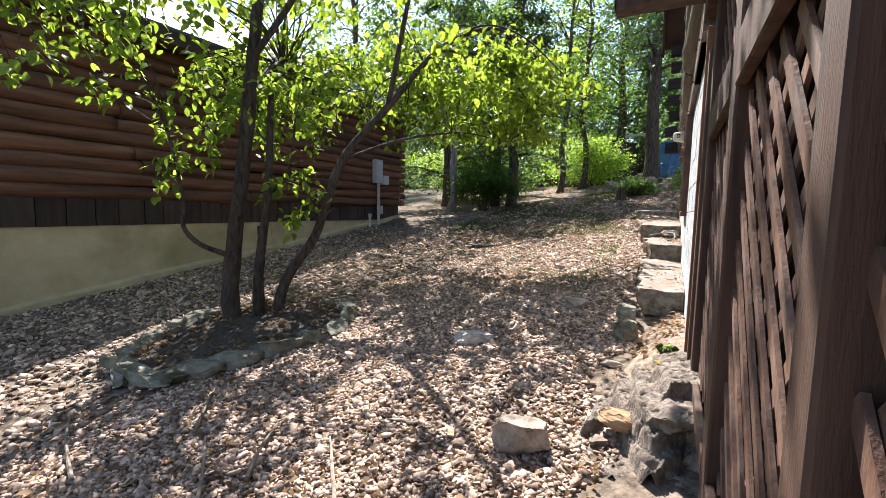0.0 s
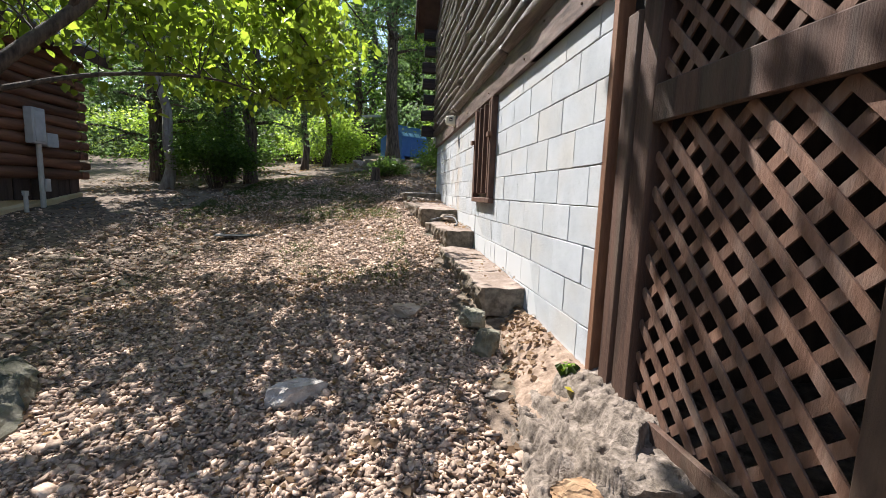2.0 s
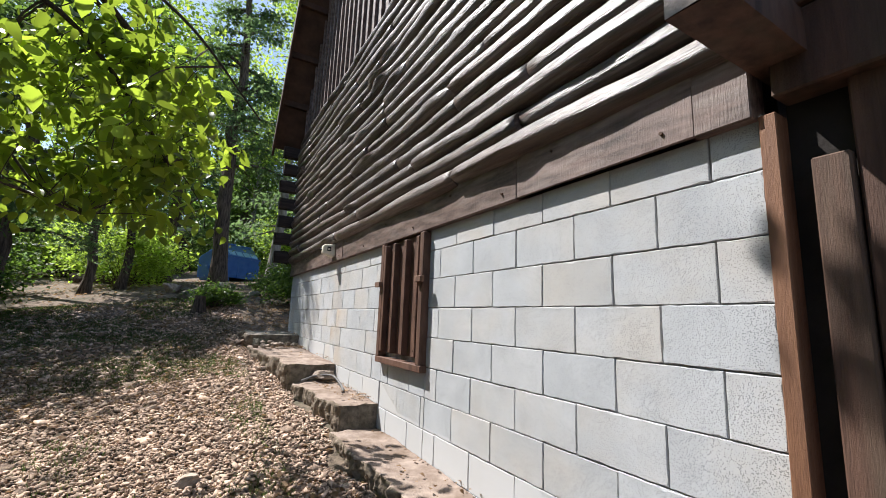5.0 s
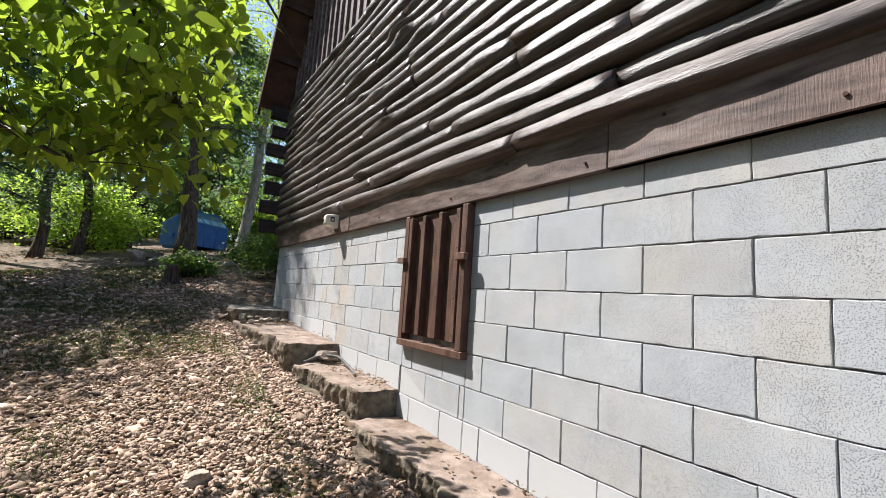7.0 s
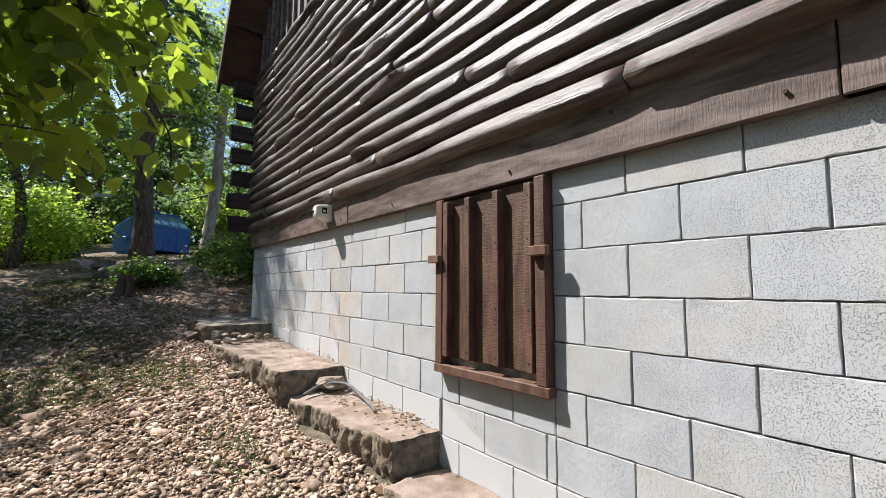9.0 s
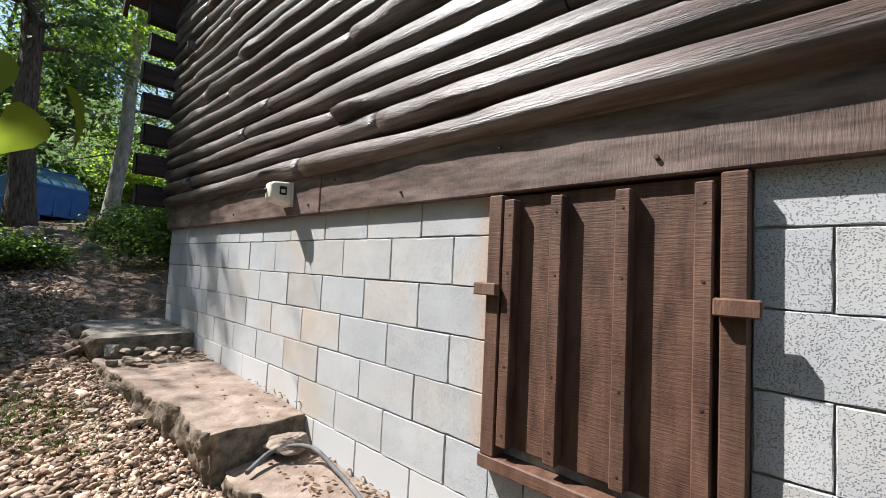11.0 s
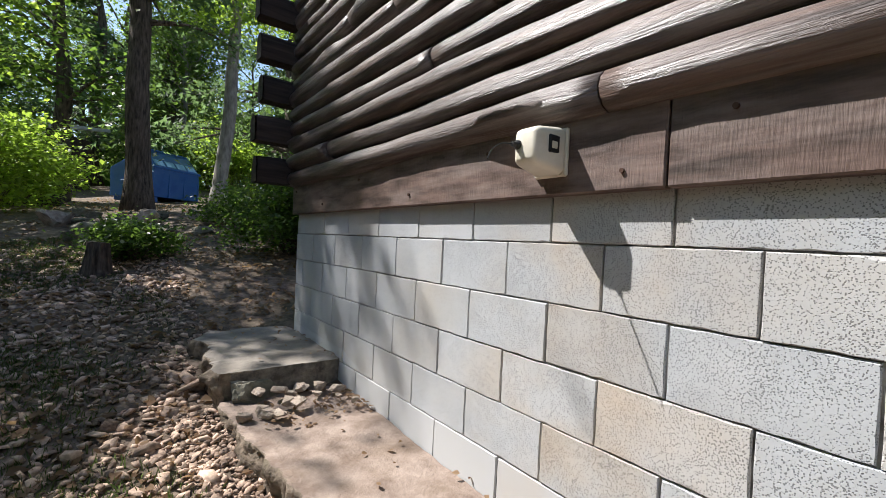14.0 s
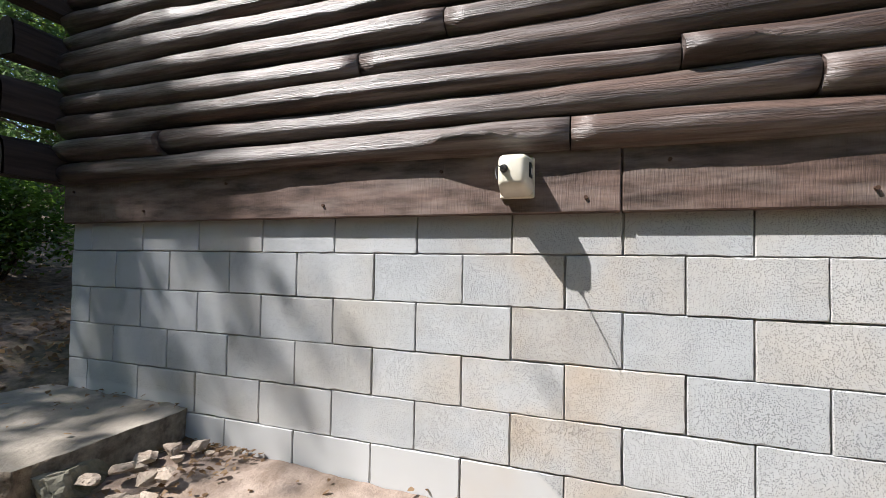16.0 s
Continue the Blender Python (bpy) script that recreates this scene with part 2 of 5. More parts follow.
M_POST = mat("post_wood", (0.036, 0.019, 0.013), (0.100, 0.054, 0.037), 6, rough=0.75, bump=0.35, bscale=80, stretch=(3, 3, 0.3), vary=0.15,
             dark=(0.12, 0.10, 0.07), dscale=2.0, dirt=0.4)
M_EAVE = mat("eave_wood", (0.035, 0.019, 0.013), (0.08, 0.043, 0.029), 4, rough=0.7, bump=0.3, vary=0.1)
M_ROOF = mat("shingles", (0.10, 0.10, 0.105), (0.2, 0.2, 0.2), 30, rough=0.9, bump=0.5)
M_OLDLOG = mat("red_brown_log", (0.080, 0.035, 0.020), (0.20, 0.096, 0.058), 4, rough=0.65, bump=0.5, bscale=22, stretch=(3, 0.25, 3), vary=0.25,
               dark=(0.05, 0.025, 0.02), dscale=1.5, dirt=0.5)
M_OLDBOARD = mat("dark_skirt_board", (0.030, 0.020, 0.017), (0.065, 0.045, 0.036), 4, rough=0.75, bump=0.4, stretch=(3, 3, 0.3), vary=0.25)
M_CONC = mat("poured_foundation", (0.42, 0.33, 0.19), (0.54, 0.445, 0.285), 2.5, rough=0.92, bump=0.35, bscale=30, dark=(0.22, 0.18, 0.09), dscale=0.9, dirt=0.55)
M_SLAB = mat("worn_concrete", (0.175, 0.128, 0.10), (0.33, 0.262, 0.215), 8, rough=0.95, bump=0.7, bscale=60, dark=(0.15, 0.105, 0.072), dscale=3.5, dirt=0.75)
M_SLABEDGE = mat("broken_concrete", (0.085, 0.065, 0.048), (0.27, 0.215, 0.16), 18, rough=0.95, bump=1.0, bscale=35, dark=(0.10, 0.085, 0.055), dscale=6, dirt=0.6)
M_ROCK = mat("limestone", (0.22, 0.165, 0.125), (0.48, 0.40, 0.325), 9, rough=0.93, bump=1.0, bscale=40, vary=0.2, dark=(0.11, 0.10, 0.08), dscale=5, dirt=0.55)
M_PALEROCK = mat("whitish_limestone", (0.30, 0.265, 0.235), (0.58, 0.53, 0.48), 11, rough=0.93, bump=1.0, bscale=45, dark=(0.16, 0.14, 0.11), dscale=6, dirt=0.5)
M_LEDGE = mat("eroded_limestone", (0.085, 0.066, 0.050), (0.29, 0.235, 0.19), 22, rough=0.95, bump=1.0, bscale=70, dark=(0.085, 0.065, 0.045), dscale=7, dirt=0.7)
M_MOSSROCK = mat("mossy_stone", (0.09, 0.085, 0.06), (0.24, 0.22, 0.17), 9, rough=0.95, bump=0.9, bscale=40, vary=0.25, dark=(0.05, 0.06, 0.03), dscale=4, dirt=0.5)
M_SOIL = mat("leaf_strewn_ground", (0.060, 0.043, 0.031), (0.26, 0.195, 0.145), 14, rough=0.97, bump=1.0, bscale=42, dark=(0.050, 0.054, 0.030), dscale=1.1, dirt=0.8)
M_PEBBLE = mat("river_gravel", (0.105, 0.066, 0.045), (0.63, 0.465, 0.35), 14, rough=0.85, bump=0.3, bscale=90, vary=0.5, island=True)
M_BARK = mat("bark", (0.030, 0.022, 0.017), (0.15, 0.115, 0.09), 26, rough=0.95, bump=1.0, bscale=34, stretch=(1, 1, 0.14), vary=0.2, bdist=0.03)
M_BARK2 = mat("smooth_bark", (0.018, 0.013, 0.010), (0.085, 0.062, 0.047), 30, rough=0.9, bump=0.9, bscale=60, stretch=(1, 1, 0.3), vary=0.2, dark=(0.15, 0.14, 0.11), dscale=4, dirt=0.2, bdist=0.015)
M_PALEBARK = mat("pale_bark", (0.15, 0.135, 0.12), (0.33, 0.31, 0.28), 12, rough=0.95, bump=0.8, bscale=30, stretch=(1, 1, 0.3))
M_BLUE = mat("blue_paint", (0.015, 0.09, 0.34), (0.03, 0.14, 0.46), 3, rough=0.4, bump=0.05, dark=(0.05, 0.08, 0.14), dscale=3, dirt=0.35, spec=0.5)
M_BLUELID = mat("faded_blue_lid", (0.16, 0.34, 0.62), (0.22, 0.42, 0.7), 3, rough=0.5, bump=0.05)
M_CREAM = mat("aged_cream_plastic", (0.62, 0.57, 0.46), (0.72, 0.68, 0.58), 8, rough=0.5, bump=0.05, dark=(0.42, 0.36, 0.25), dscale=9, dirt=0.35, spec=0.4)
M_BLACK = mat("black_plastic", (0.012, 0.012, 0.013), (0.03, 0.03, 0.03), 8, rough=0.4, bump=0.05)
M_GREY = mat("grey_metal_box", (0.36, 0.38, 0.40), (0.48, 0.50, 0.52), 6, rough=0.5, bump=0.05, spec=0.5)
M_PIPE = mat("pvc_pipe", (0.38, 0.38, 0.37), (0.52, 0.52, 0.5), 6, rough=0.5, bump=0.05)
M_HOSE = mat("weathered_hose", (0.07, 0.07, 0.068), (0.17, 0.165, 0.16), 10, rough=0.7, bump=0.2)
M_TRIM = mat("red_brown_trim", (0.13, 0.06, 0.032), (0.24, 0.12, 0.065), 8, rough=0.65, bump=0.3, bscale=90, stretch=(3, 3, 0.4), dark=(0.09, 0.045, 0.03), dscale=3, dirt=0.5)
M_CUT = mat("weathered_log_cut", (0.13, 0.11, 0.10), (0.30, 0.27, 0.25), 14, rough=0.85, bump=0.5, bscale=60, dark=(0.05, 0.04, 0.035), dscale=6, dirt=0.6)
# Near-black fill: deep shade put into colour behind lattice, gaps and logs.
M_SHADE = mat("shade_fill", (0.012, 0.010, 0.009), (0.03, 0.025, 0.022), 3, rough=0.95)
M_STICK = mat("dry_twig", (0.16, 0.12, 0.09), (0.34, 0.28, 0.22), 20, rough=0.9, bump=0.3, vary=0.3)
M_PLASTIC = mat("dark_sheet", (0.02, 0.022, 0.026), (0.05, 0.055, 0.06), 8, rough=0.4)
M_NAIL = mat("rusty_nail", (0.05, 0.03, 0.02), (0.12, 0.07, 0.05), 30, rough=0.7, metal=0.6)
M_LEAF = leaf_mat("dogwood_leaf", (0.045, 0.10, 0.016), (0.17, 0.22, 0.035), (0.31, 0.42, 0.04), vary=0.5)
# Wood foliage in two tones: sunlight and shade put into the leaf colours.
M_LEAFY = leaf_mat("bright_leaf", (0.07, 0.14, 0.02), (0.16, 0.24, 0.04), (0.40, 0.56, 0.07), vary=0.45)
M_LEAFD = leaf_mat("shaded_forest_leaf", (0.032, 0.07, 0.016), (0.075, 0.13, 0.028), (0.13, 0.22, 0.033), vary=0.45)
M_NEEDLE = leaf_mat("cedar_spray", (0.035, 0.06, 0.025), (0.08, 0.12, 0.05), (0.16, 0.25, 0.09), gloss=0.6)
M_DRY = leaf_mat("dry_leaf", (0.15, 0.085, 0.045), (0.38, 0.27, 0.17), (0.25, 0.16, 0.08), gloss=0.8)
M_GRASS = leaf_mat("grass_blade", (0.035, 0.06, 0.018), (0.09, 0.12, 0.035), (0.09, 0.13, 0.035), gloss=0.7)

# ---------------------------------------------------------------- mesh helpers


def part(name, bm, material, parent=None, label="", smooth=False):
    me = bpy.data.meshes.new(name)
    bm.to_mesh(me)
    bm.free()
    return part_mesh(name, me, material, parent, label, smooth)


def part_mesh(name, me, material, parent=None, label="", smooth=False):
    if material and not me.materials:
        me.materials.append(material)
    if smooth:
        me.polygons.foreach_set("use_smooth", [len(p.vertices) <= 4 for p in me.polygons])
    ob = new(name, me)
    ob.parent = parent
    return tagged(ob, label)


def thing(name, label, category, at=(0, 0, 0), group="", kind="", rz=0.0):
    ob = new(name)
    ob.empty_display_size = 0.1
    ob.matrix_basis = pose(*at, 0, 0, rz)
    return tagged(ob, label, category, group, kind)


def box(bm, x0, x1, y0, y1, z0, z1, bevel=0.0, m=None):
    vs = [bm.verts.new((x, y, z)) for x in (x0, x1) for y in (y0, y1) for z in (z0, z1)]
    fs = [(0, 1, 3, 2), (4, 6, 7, 5), (0, 4, 5, 1), (2, 3, 7, 6), (0, 2, 6, 4), (1, 5, 7, 3)]
    faces = [bm.faces.new([vs[i] for i in f]) for f in fs]
    if bevel:
        edges = list({e for f in faces for e in f.edges})
        r = bmesh.ops.bevel(bm, geom=edges, offset=bevel, segments=1, affect="EDGES", profile=0.6)
        vs = list({v for f in r["faces"] for v in f.verts} | {v for v in vs if v.is_valid})
    if m is not None:
        bmesh.ops.transform(bm, matrix=m, verts=vs)
    return vs


def bbox(x0, x1, y0, y1, z0, z1, bevel=0.004):
    bm = bmesh.new()
    box(bm, x0, x1, y0, y1, z0, z1, bevel)
    return bm


def tube(bm, pts, radii, sides=8, rough=0.0, seed=0, cap=True):
    """A tube through the points, with its own radius at each."""
    pts = [Vector(p) for p in pts]
    rings = []
    for i, p in enumerate(pts):
        d = (pts[min(i + 1, len(pts) - 1)] - pts[max(i - 1, 0)]).normalized()
        a = d.orthogonal().normalized() if i == 0 else (prev - d * prev.dot(d)).normalized()
        prev = a
        b = d.cross(a)
        ring = []
        for k in range(sides):
            t = 2 * math.pi * k / sides
            r = radii[i]
            if rough:
                r *= 1 + rough * noise.noise(Vector((math.cos(t) * 1.5, math.sin(t) * 1.5, i * 0.6 + seed * 7.3)))
            ring.append(bm.verts.new(p + a * (math.cos(t) * r) + b * (math.sin(t) * r)))
        rings.append(ring)
    for r0, r1 in zip(rings, rings[1:]):
        for k in range(sides):
            bm.faces.new((r0[k], r0[(k + 1) % sides], r1[(k + 1) % sides], r1[k]))
    if cap:
        bm.faces.new(rings[0][::-1])
        bm.faces.new(rings[-1])


def curve_pts(pts, n=6):
    """Catmull-Rom through the points."""
    p = [Vector(q) for q in pts]
    p = [2 * p[0] - p[1]] + p + [2 * p[-1] - p[-2]]
    out = []
    for i in range(1, len(p) - 2):
        for k in range(n):
            t = k / n
            out.append(0.5 * (2 * p[i] + (p[i + 1] - p[i - 1]) * t + (2 * p[i - 1] - 5 * p[i] + 4 * p[i + 1] - p[i + 2]) * t * t
                              + (3 * p[i] - p[i - 1] - 3 * p[i + 1] + p[i + 2]) * t ** 3))
    return out + [p[-2]]


def mesh_np(name, verts, faces):
    """A mesh from arrays; all faces have the same number of corners."""
    verts, faces = np.asarray(verts, np.float32), np.asarray(faces, np.int32)
    me = bpy.data.meshes.new(name)
    n, k = faces.shape
    me.vertices.add(len(verts))
    me.vertices.foreach_set("co", verts.ravel())
    me.loops.add(n * k)
    me.loops.foreach_set("vertex_index", faces.ravel())
    me.polygons.add(n)
    me.polygons.foreach_set("loop_start", np.arange(0, n * k, k, dtype=np.int32))
    me.update(calc_edges=True)
    return me


def scatter(name, shapes, place, rot, size, rng):
    """Copies of small shapes (verts, faces), joined, at the places, turned by 3x3 matrices."""
    which = rng.integers(0, len(shapes), len(place))
    vs, fs, base = [], [], 0
    for s, (v, f) in enumerate(shapes):
        idx = np.where(which == s)[0]
        if not len(idx):
            continue
        p = np.einsum("nij,vj->nvi", rot[idx], v) * size[idx][:, None, None] + place[idx][:, None, :]
        vs.append(p.reshape(-1, 3))
        fs.append((f[None] + (np.arange(len(idx)) * len(v))[:, None, None] + base).reshape(-1, f.shape[1]))
        base += len(idx) * len(v)
    return mesh_np(name, np.concatenate(vs), np.concatenate(fs))


def rotations(yaw, pitch, roll):
    cy, sy, cp, sp, cr, sr = np.cos(yaw), np.sin(yaw), np.cos(pitch), np.sin(pitch), np.cos(roll), np.sin(roll)
    o, z = np.ones_like(yaw), np.zeros_like(yaw)
    rz = np.stack([cy, -sy, z, sy, cy, z, z, z, o], -1).reshape(-1, 3, 3)
    rx = np.stack([o, z, z, z, cp, -sp, z, sp, cp], -1).reshape(-1, 3, 3)
    ry = np.stack([cr, z, sr, z, o, z, -sr, z, cr], -1).reshape(-1, 3, 3)
    return rz @ rx @ ry


def leaf_shape(width=0.32, fold=0.08, droop=0.1):
    """A pointed oval leaf along y, folded along its rib: six triangles."""
    v = np.array([(0, 0, 0), (-width, 0.35, fold), (-width * 0.8, 0.68, fold - droop * 0.5), (0, 1.0, -droop),
                  (width * 0.8, 0.68, fold - droop * 0.5), (width, 0.35, fold), (0, 0.5, 0)])
    f = np.array([(0, 6, 1), (1, 6, 2), (2, 6, 3), (3, 6, 4), (4, 6, 5), (5, 6, 0)])
    return v, f


def oval_leaf(width, fold, droop):
    """A broad oval leaf with a drawn-out tip, arched along its rib."""
    rib = [(0, 0.0), (0, 0.3), (0, 0.6), (0, 1.0)]
    side = [(0.0, 0.0), (0.72, 0.16), (1.0, 0.42), (0.78, 0.70), (0.30, 0.88), (0.0, 1.0)]
    v = [(0, y, -droop * y * y) for _, y in rib[:3]] + [(0, 1.0, -droop)]
    left = [len(v) + i for i in range(4)]
    v += [(-width * w, y, fold * w - droop * y * y) for w, y in side[1:5]]
    right = [len(v) + i for i in range(4)]
    v += [(width * w, y, fold * w - droop * y * y) for w, y in side[1:5]]
    f = []
    for k, flip in ((left, False), (right, True)):
        tris = [(0, 1, k[0]), (1, k[1], k[0]), (1, 2, k[1]), (2, k[2], k[1]), (2, 3, k[3]), (2, k[3], k[2])]
        f += [t[::-1] if flip else t for t in tris]
    return np.array(v), np.array(f)


OVALS = [oval_leaf(0.30, 0.07, 0.12), oval_leaf(0.34, 0.12, 0.28), oval_leaf(0.28, 0.03, 0.05), oval_leaf(0.31, 0.09, 0.4)]
LEAVES = [leaf_shape(), leaf_shape(0.36, 0.14, 0.2), leaf_shape(0.28, 0.03, 0.02), leaf_shape(0.34, 0.1, 0.3)]
BIG = [(np.array([(0, 0, 0), (-0.4, 0.4, 0.1), (-0.1, 0.95, -0.05), (0.4, 0.5, 0.1)]), np.array([(0, 1, 2), (0, 2, 3)])),
       (np.array([(0, 0, 0), (-0.28, 0.6, 0.05), (0.1, 1.0, 0.1), (0.35, 0.3, -0.1)]), np.array([(0, 1, 2), (0, 2, 3)]))]
SPRAY = [(np.array([(0, 0, 0), (-0.10, 0.5, 0.0), (0.0, 1.0, -0.1), (0.10, 0.5, 0.04), (0.35, 0.75, 0.0), (-0.35, 0.7, 0.03)]),
          np.array([(0, 2, 1), (0, 3, 2), (0, 4, 3), (0, 1, 5)]))]

# ---------------------------------------------------------------- ground
SPOTS = np.array([(-.5, -3, -.3), (-7, -3, -.55), (-.4, 0, .12), (-.3, 2, .36), (-.3, 2.8, .50), (-.4, 3.9, .66), (-.6, 5.4, .84),
                  (-.6, 7, 1.04), (-.7, 8.9, 1.33), (-.3, 10.2, 1.55), (-.8, 13, 2.05), (-1, 16.5, 2.62), (.3, 21, 3.0),
                  (-1.5, 3.3, .47), (-3.5, 3.4, .32), (-3, 7.9, .93), (-7, 2, .14), (-7, 4, .42), (-7, 10.4, 1.26),
                  (-5, 13, 1.55), (-6, 17, 2.0), (-12, 17, 1.8), (4, 16, 2.9), (-3, 24, 3.1), (-.2, 22.6, 3.14)])


def radial(a, b):
    return np.sqrt(((a[:, None, :2] - b[None, :, :2]) ** 2).sum(-1) + 0.3)


NS = len(SPOTS)
SYS = np.zeros((NS + 3, NS + 3))
SYS[:NS, :NS] = radial(SPOTS, SPOTS) - 0.3 * np.eye(NS)
SYS[:NS, NS] = SYS[NS, :NS] = 1
SYS[:NS, NS + 1:] = SPOTS[:, :2]
SYS[NS + 1:, :NS] = SPOTS[:, :2].T
LIFT = np.linalg.solve(SYS, np.r_[SPOTS[:, 2], 0, 0, 0])


def heights(x, y):
    """The ground's height; far away it levels out."""
    x, y = np.atleast_1d(np.asarray(x, float)), np.atleast_1d(np.asarray(y, float))
    cx, cy = np.clip(x, -16, 9), np.clip(y, -6, 32)
    q = np.stack([cx, cy], -1)
    z = radial(q, SPOTS) @ LIFT[:NS] + LIFT[NS] + q @ LIFT[NS + 1:]
    fade = np.clip((np.abs(x - cx) + np.abs(y - cy)) / 40, 0, 1)
    return z * (1 - 0.3 * fade)


def gz(x, y):
    return float(heights(x, y)[0])


def axis(fine0, fine1, step, far):
    a = list(np.arange(fine0, fine1 + 1e-6, step))
    s, lo, hi = step, a[0], a[-1]
    while hi < far:
        s *= 1.35
        hi += s
        a.append(hi)
    s = step
    while lo > -far:
        s *= 1.35
        lo -= s
        a.insert(0, lo)
    return np.array(a)


gx, gy = axis(-8, 1.0, 0.09, 900), axis(-2, 14, 0.09, 900)
GX, GY = np.meshgrid(gx, gy, indexing="ij")
GZ = heights(GX.ravel(), GY.ravel())
near = np.exp(-(np.maximum(0, np.abs(GX.ravel() + 3) - 6) + np.maximum(0, np.abs(GY.ravel() - 7) - 12)) / 3)
GZ = GZ + near * np.array([0.035 * noise.noise(Vector((x * 1.3, y * 1.3, 0))) + 0.014 * noise.noise(Vector((x * 5, y * 5, 3)))
                           for x, y in zip(GX.ravel(), GY.ravel())])
ii = np.arange(len(gx) * len(gy)).reshape(len(gx), len(gy))
quads = np.stack([ii[:-1, :-1], ii[1:, :-1], ii[1:, 1:], ii[:-1, 1:]], -1).reshape(-1, 4)
ground = part_mesh("ground", mesh_np("ground", np.stack([GX.ravel(), GY.ravel(), GZ], -1), quads), M_SOIL, smooth=True)
tagged(ground, "brown soil strewn with gravel and leaf litter", "ground", kind="structure")

# ---------------------------------------------------------------- near cabin
WX = 0.075
Y0, Y1 = 2.85, 9.91
COURSE, LINE = 0.2032, 2.14
SH0, SH1, SHZ0, SHZ1 = 4.95, 5.75, 1.54, 2.495

wall = thing("wall_block", "white-painted concrete block basement wall", "wall", kind="structure")
bm = bmesh.new()
for a0, a1, z0, z1 in ((Y0, SH0 + 0.05, -0.3, 2.52), (SH1 - 0.05, Y1, -0.3, 2.52), (SH0 + 0.05, SH1 - 0.05, -0.3, SHZ0 + 0.05)):
    box(bm, WX + 0.012, WX + 0.19, a0, a1, z0, z1)
part("mortar", bm, M_MORTAR, wall, "dark recessed mortar joints")

band = thing("skirt_beam", "dark stained rough-sawn boards below the log siding", "trim", kind="structure")
ends = [Y0, 3.02, 3.95, 6.97, Y1 + 0.02]
for i, (a, b) in enumerate(zip(ends, ends[1:])):
    if b - a > 0.3:
        bm = bbox(WX - 0.04 - 0.003 * (i % 2), WX + 0.05, a + 0.002, b - 0.002, 2.495, 2.745, 0.005)
        part("board", bm, M_BAND, band)
        for k in range(int((b - a) / 0.55) + 1):
            bm = bmesh.new()
            ny, nz = a + 0.12 + k * 0.55, 2.55 + 0.12 * (k % 2)
            if ny < b - 0.05:
                tube(bm, [(WX - 0.05, ny, nz), (WX - 0.03, ny, nz)], [0.007, 0.007], 8)
                part("nail_head", bm, M_NAIL, band)
part("board", bbox(WX - 0.041, WX + 0.05, Y0 + 0.002, 3.948, 2.495, 2.745, 0.005), M_BAND, band)

siding = thing("wall_log_siding", "dark brown stained half-log siding with knots and butt joints", "wall", kind="structure")
# Sheathing coloured near black to paint the shade between the logs.
part("sheathing", bbox(WX + 0.0, WX + 0.16, Y0, Y1, 2.70, 5.0, 0.0), M_SHADE, siding)


def half_log(y0, y1, z, h, depth, seed):
    """A half-round log along y with swellings, tapered cut ends and knots."""
    bm = bmesh.new()
    n, k = max(6, int((y1 - y0) / 0.09)), 9
    rings = []
    for i in range(n + 1):
        y = y0 + (y1 - y0) * i / n
        s = 1 + 0.27 * noise.noise(Vector((y * 0.9, seed * 3.1, 0))) + 0.06 * noise.noise(Vector((y * 4, seed * 1.7, 5)))
        dz = 0.024 * noise.noise(Vector((y * 0.8, seed * 2.3, 9)))
        end = min(i, n - i)
        taper = 0.965 if end == 0 else 1.0
        ring = []
        for j in range(k):
            a = math.pi * j / (k - 1)
            knot = 0.034 * max(0.0, noise.noise(Vector((y * 2.2, math.cos(a) * 1.2, seed * 5.7))) - 0.45) / 0.3
            r = taper * (s + 0.05 * noise.noise(Vector((y * 7, math.cos(a) * 2, seed))))
            ring.append(bm.verts.new((WX - (depth * r + knot) * math.sin(a) ** 0.95, y, z + dz + h * 0.5 * math.cos(a) * min(1.1, s) * taper)))
        rings.append(ring)
    for r0, r1 in zip(rings, rings[1:]):
        for j in range(k - 1):
            bm.faces.new((r0[j], r1[j], r1[j + 1], r0[j + 1]))
    bm.faces.new(rings[0])
    bm.faces.new(rings[-1][::-1])
    return bm


rl = random.Random(11)
LOGP = 0.124
for c in range(18):
    z = 2.785 + LOGP * c
    cuts = [Y0 - 0.04]
    y = Y0 + rl.uniform(0.6, 3.0)
    while y < Y1 - 0.5:
        cuts.append(y)
        y += rl.uniform(1.6, 3.4)
    cuts.append(Y1 + 0.02)
    for i, (a, b) in enumerate(zip(cuts, cuts[1:])):
        part("log", half_log(a + 0.003, b - 0.003, z, LOGP * 1.12, rl.uniform(0.088, 0.118), c * 7 + i), M_LOG, siding, smooth=True)

LOGTOP = 2.785 + LOGP * 17.5
gable = thing("gable_boards", "dark vertical board and batten gable above the logs", "wall", kind="structure")
RIDGEY, RIDGEZ, EAVEZ = (Y0 + Y1) / 2, 10.75, 5.0


def roof_z(y):
    return RIDGEZ - abs(y - RIDGEY) * (RIDGEZ - EAVEZ) / (Y1 + 0.3 - RIDGEY)


y = Y0
while y < Y1:
    top = roof_z(y + 0.07) - 0.02
    if top > LOGTOP + 0.1:
        part("batten", bbox(WX - 0.045, WX - 0.01, y, y + 0.045, LOGTOP, top, 0.003), M_BAND, gable)
        part("board", bbox(WX - 0.012, WX + 0.01, y + 0.047, y + 0.2, LOGTOP, top, 0.003), M_BAND, gable)
    y += 0.21

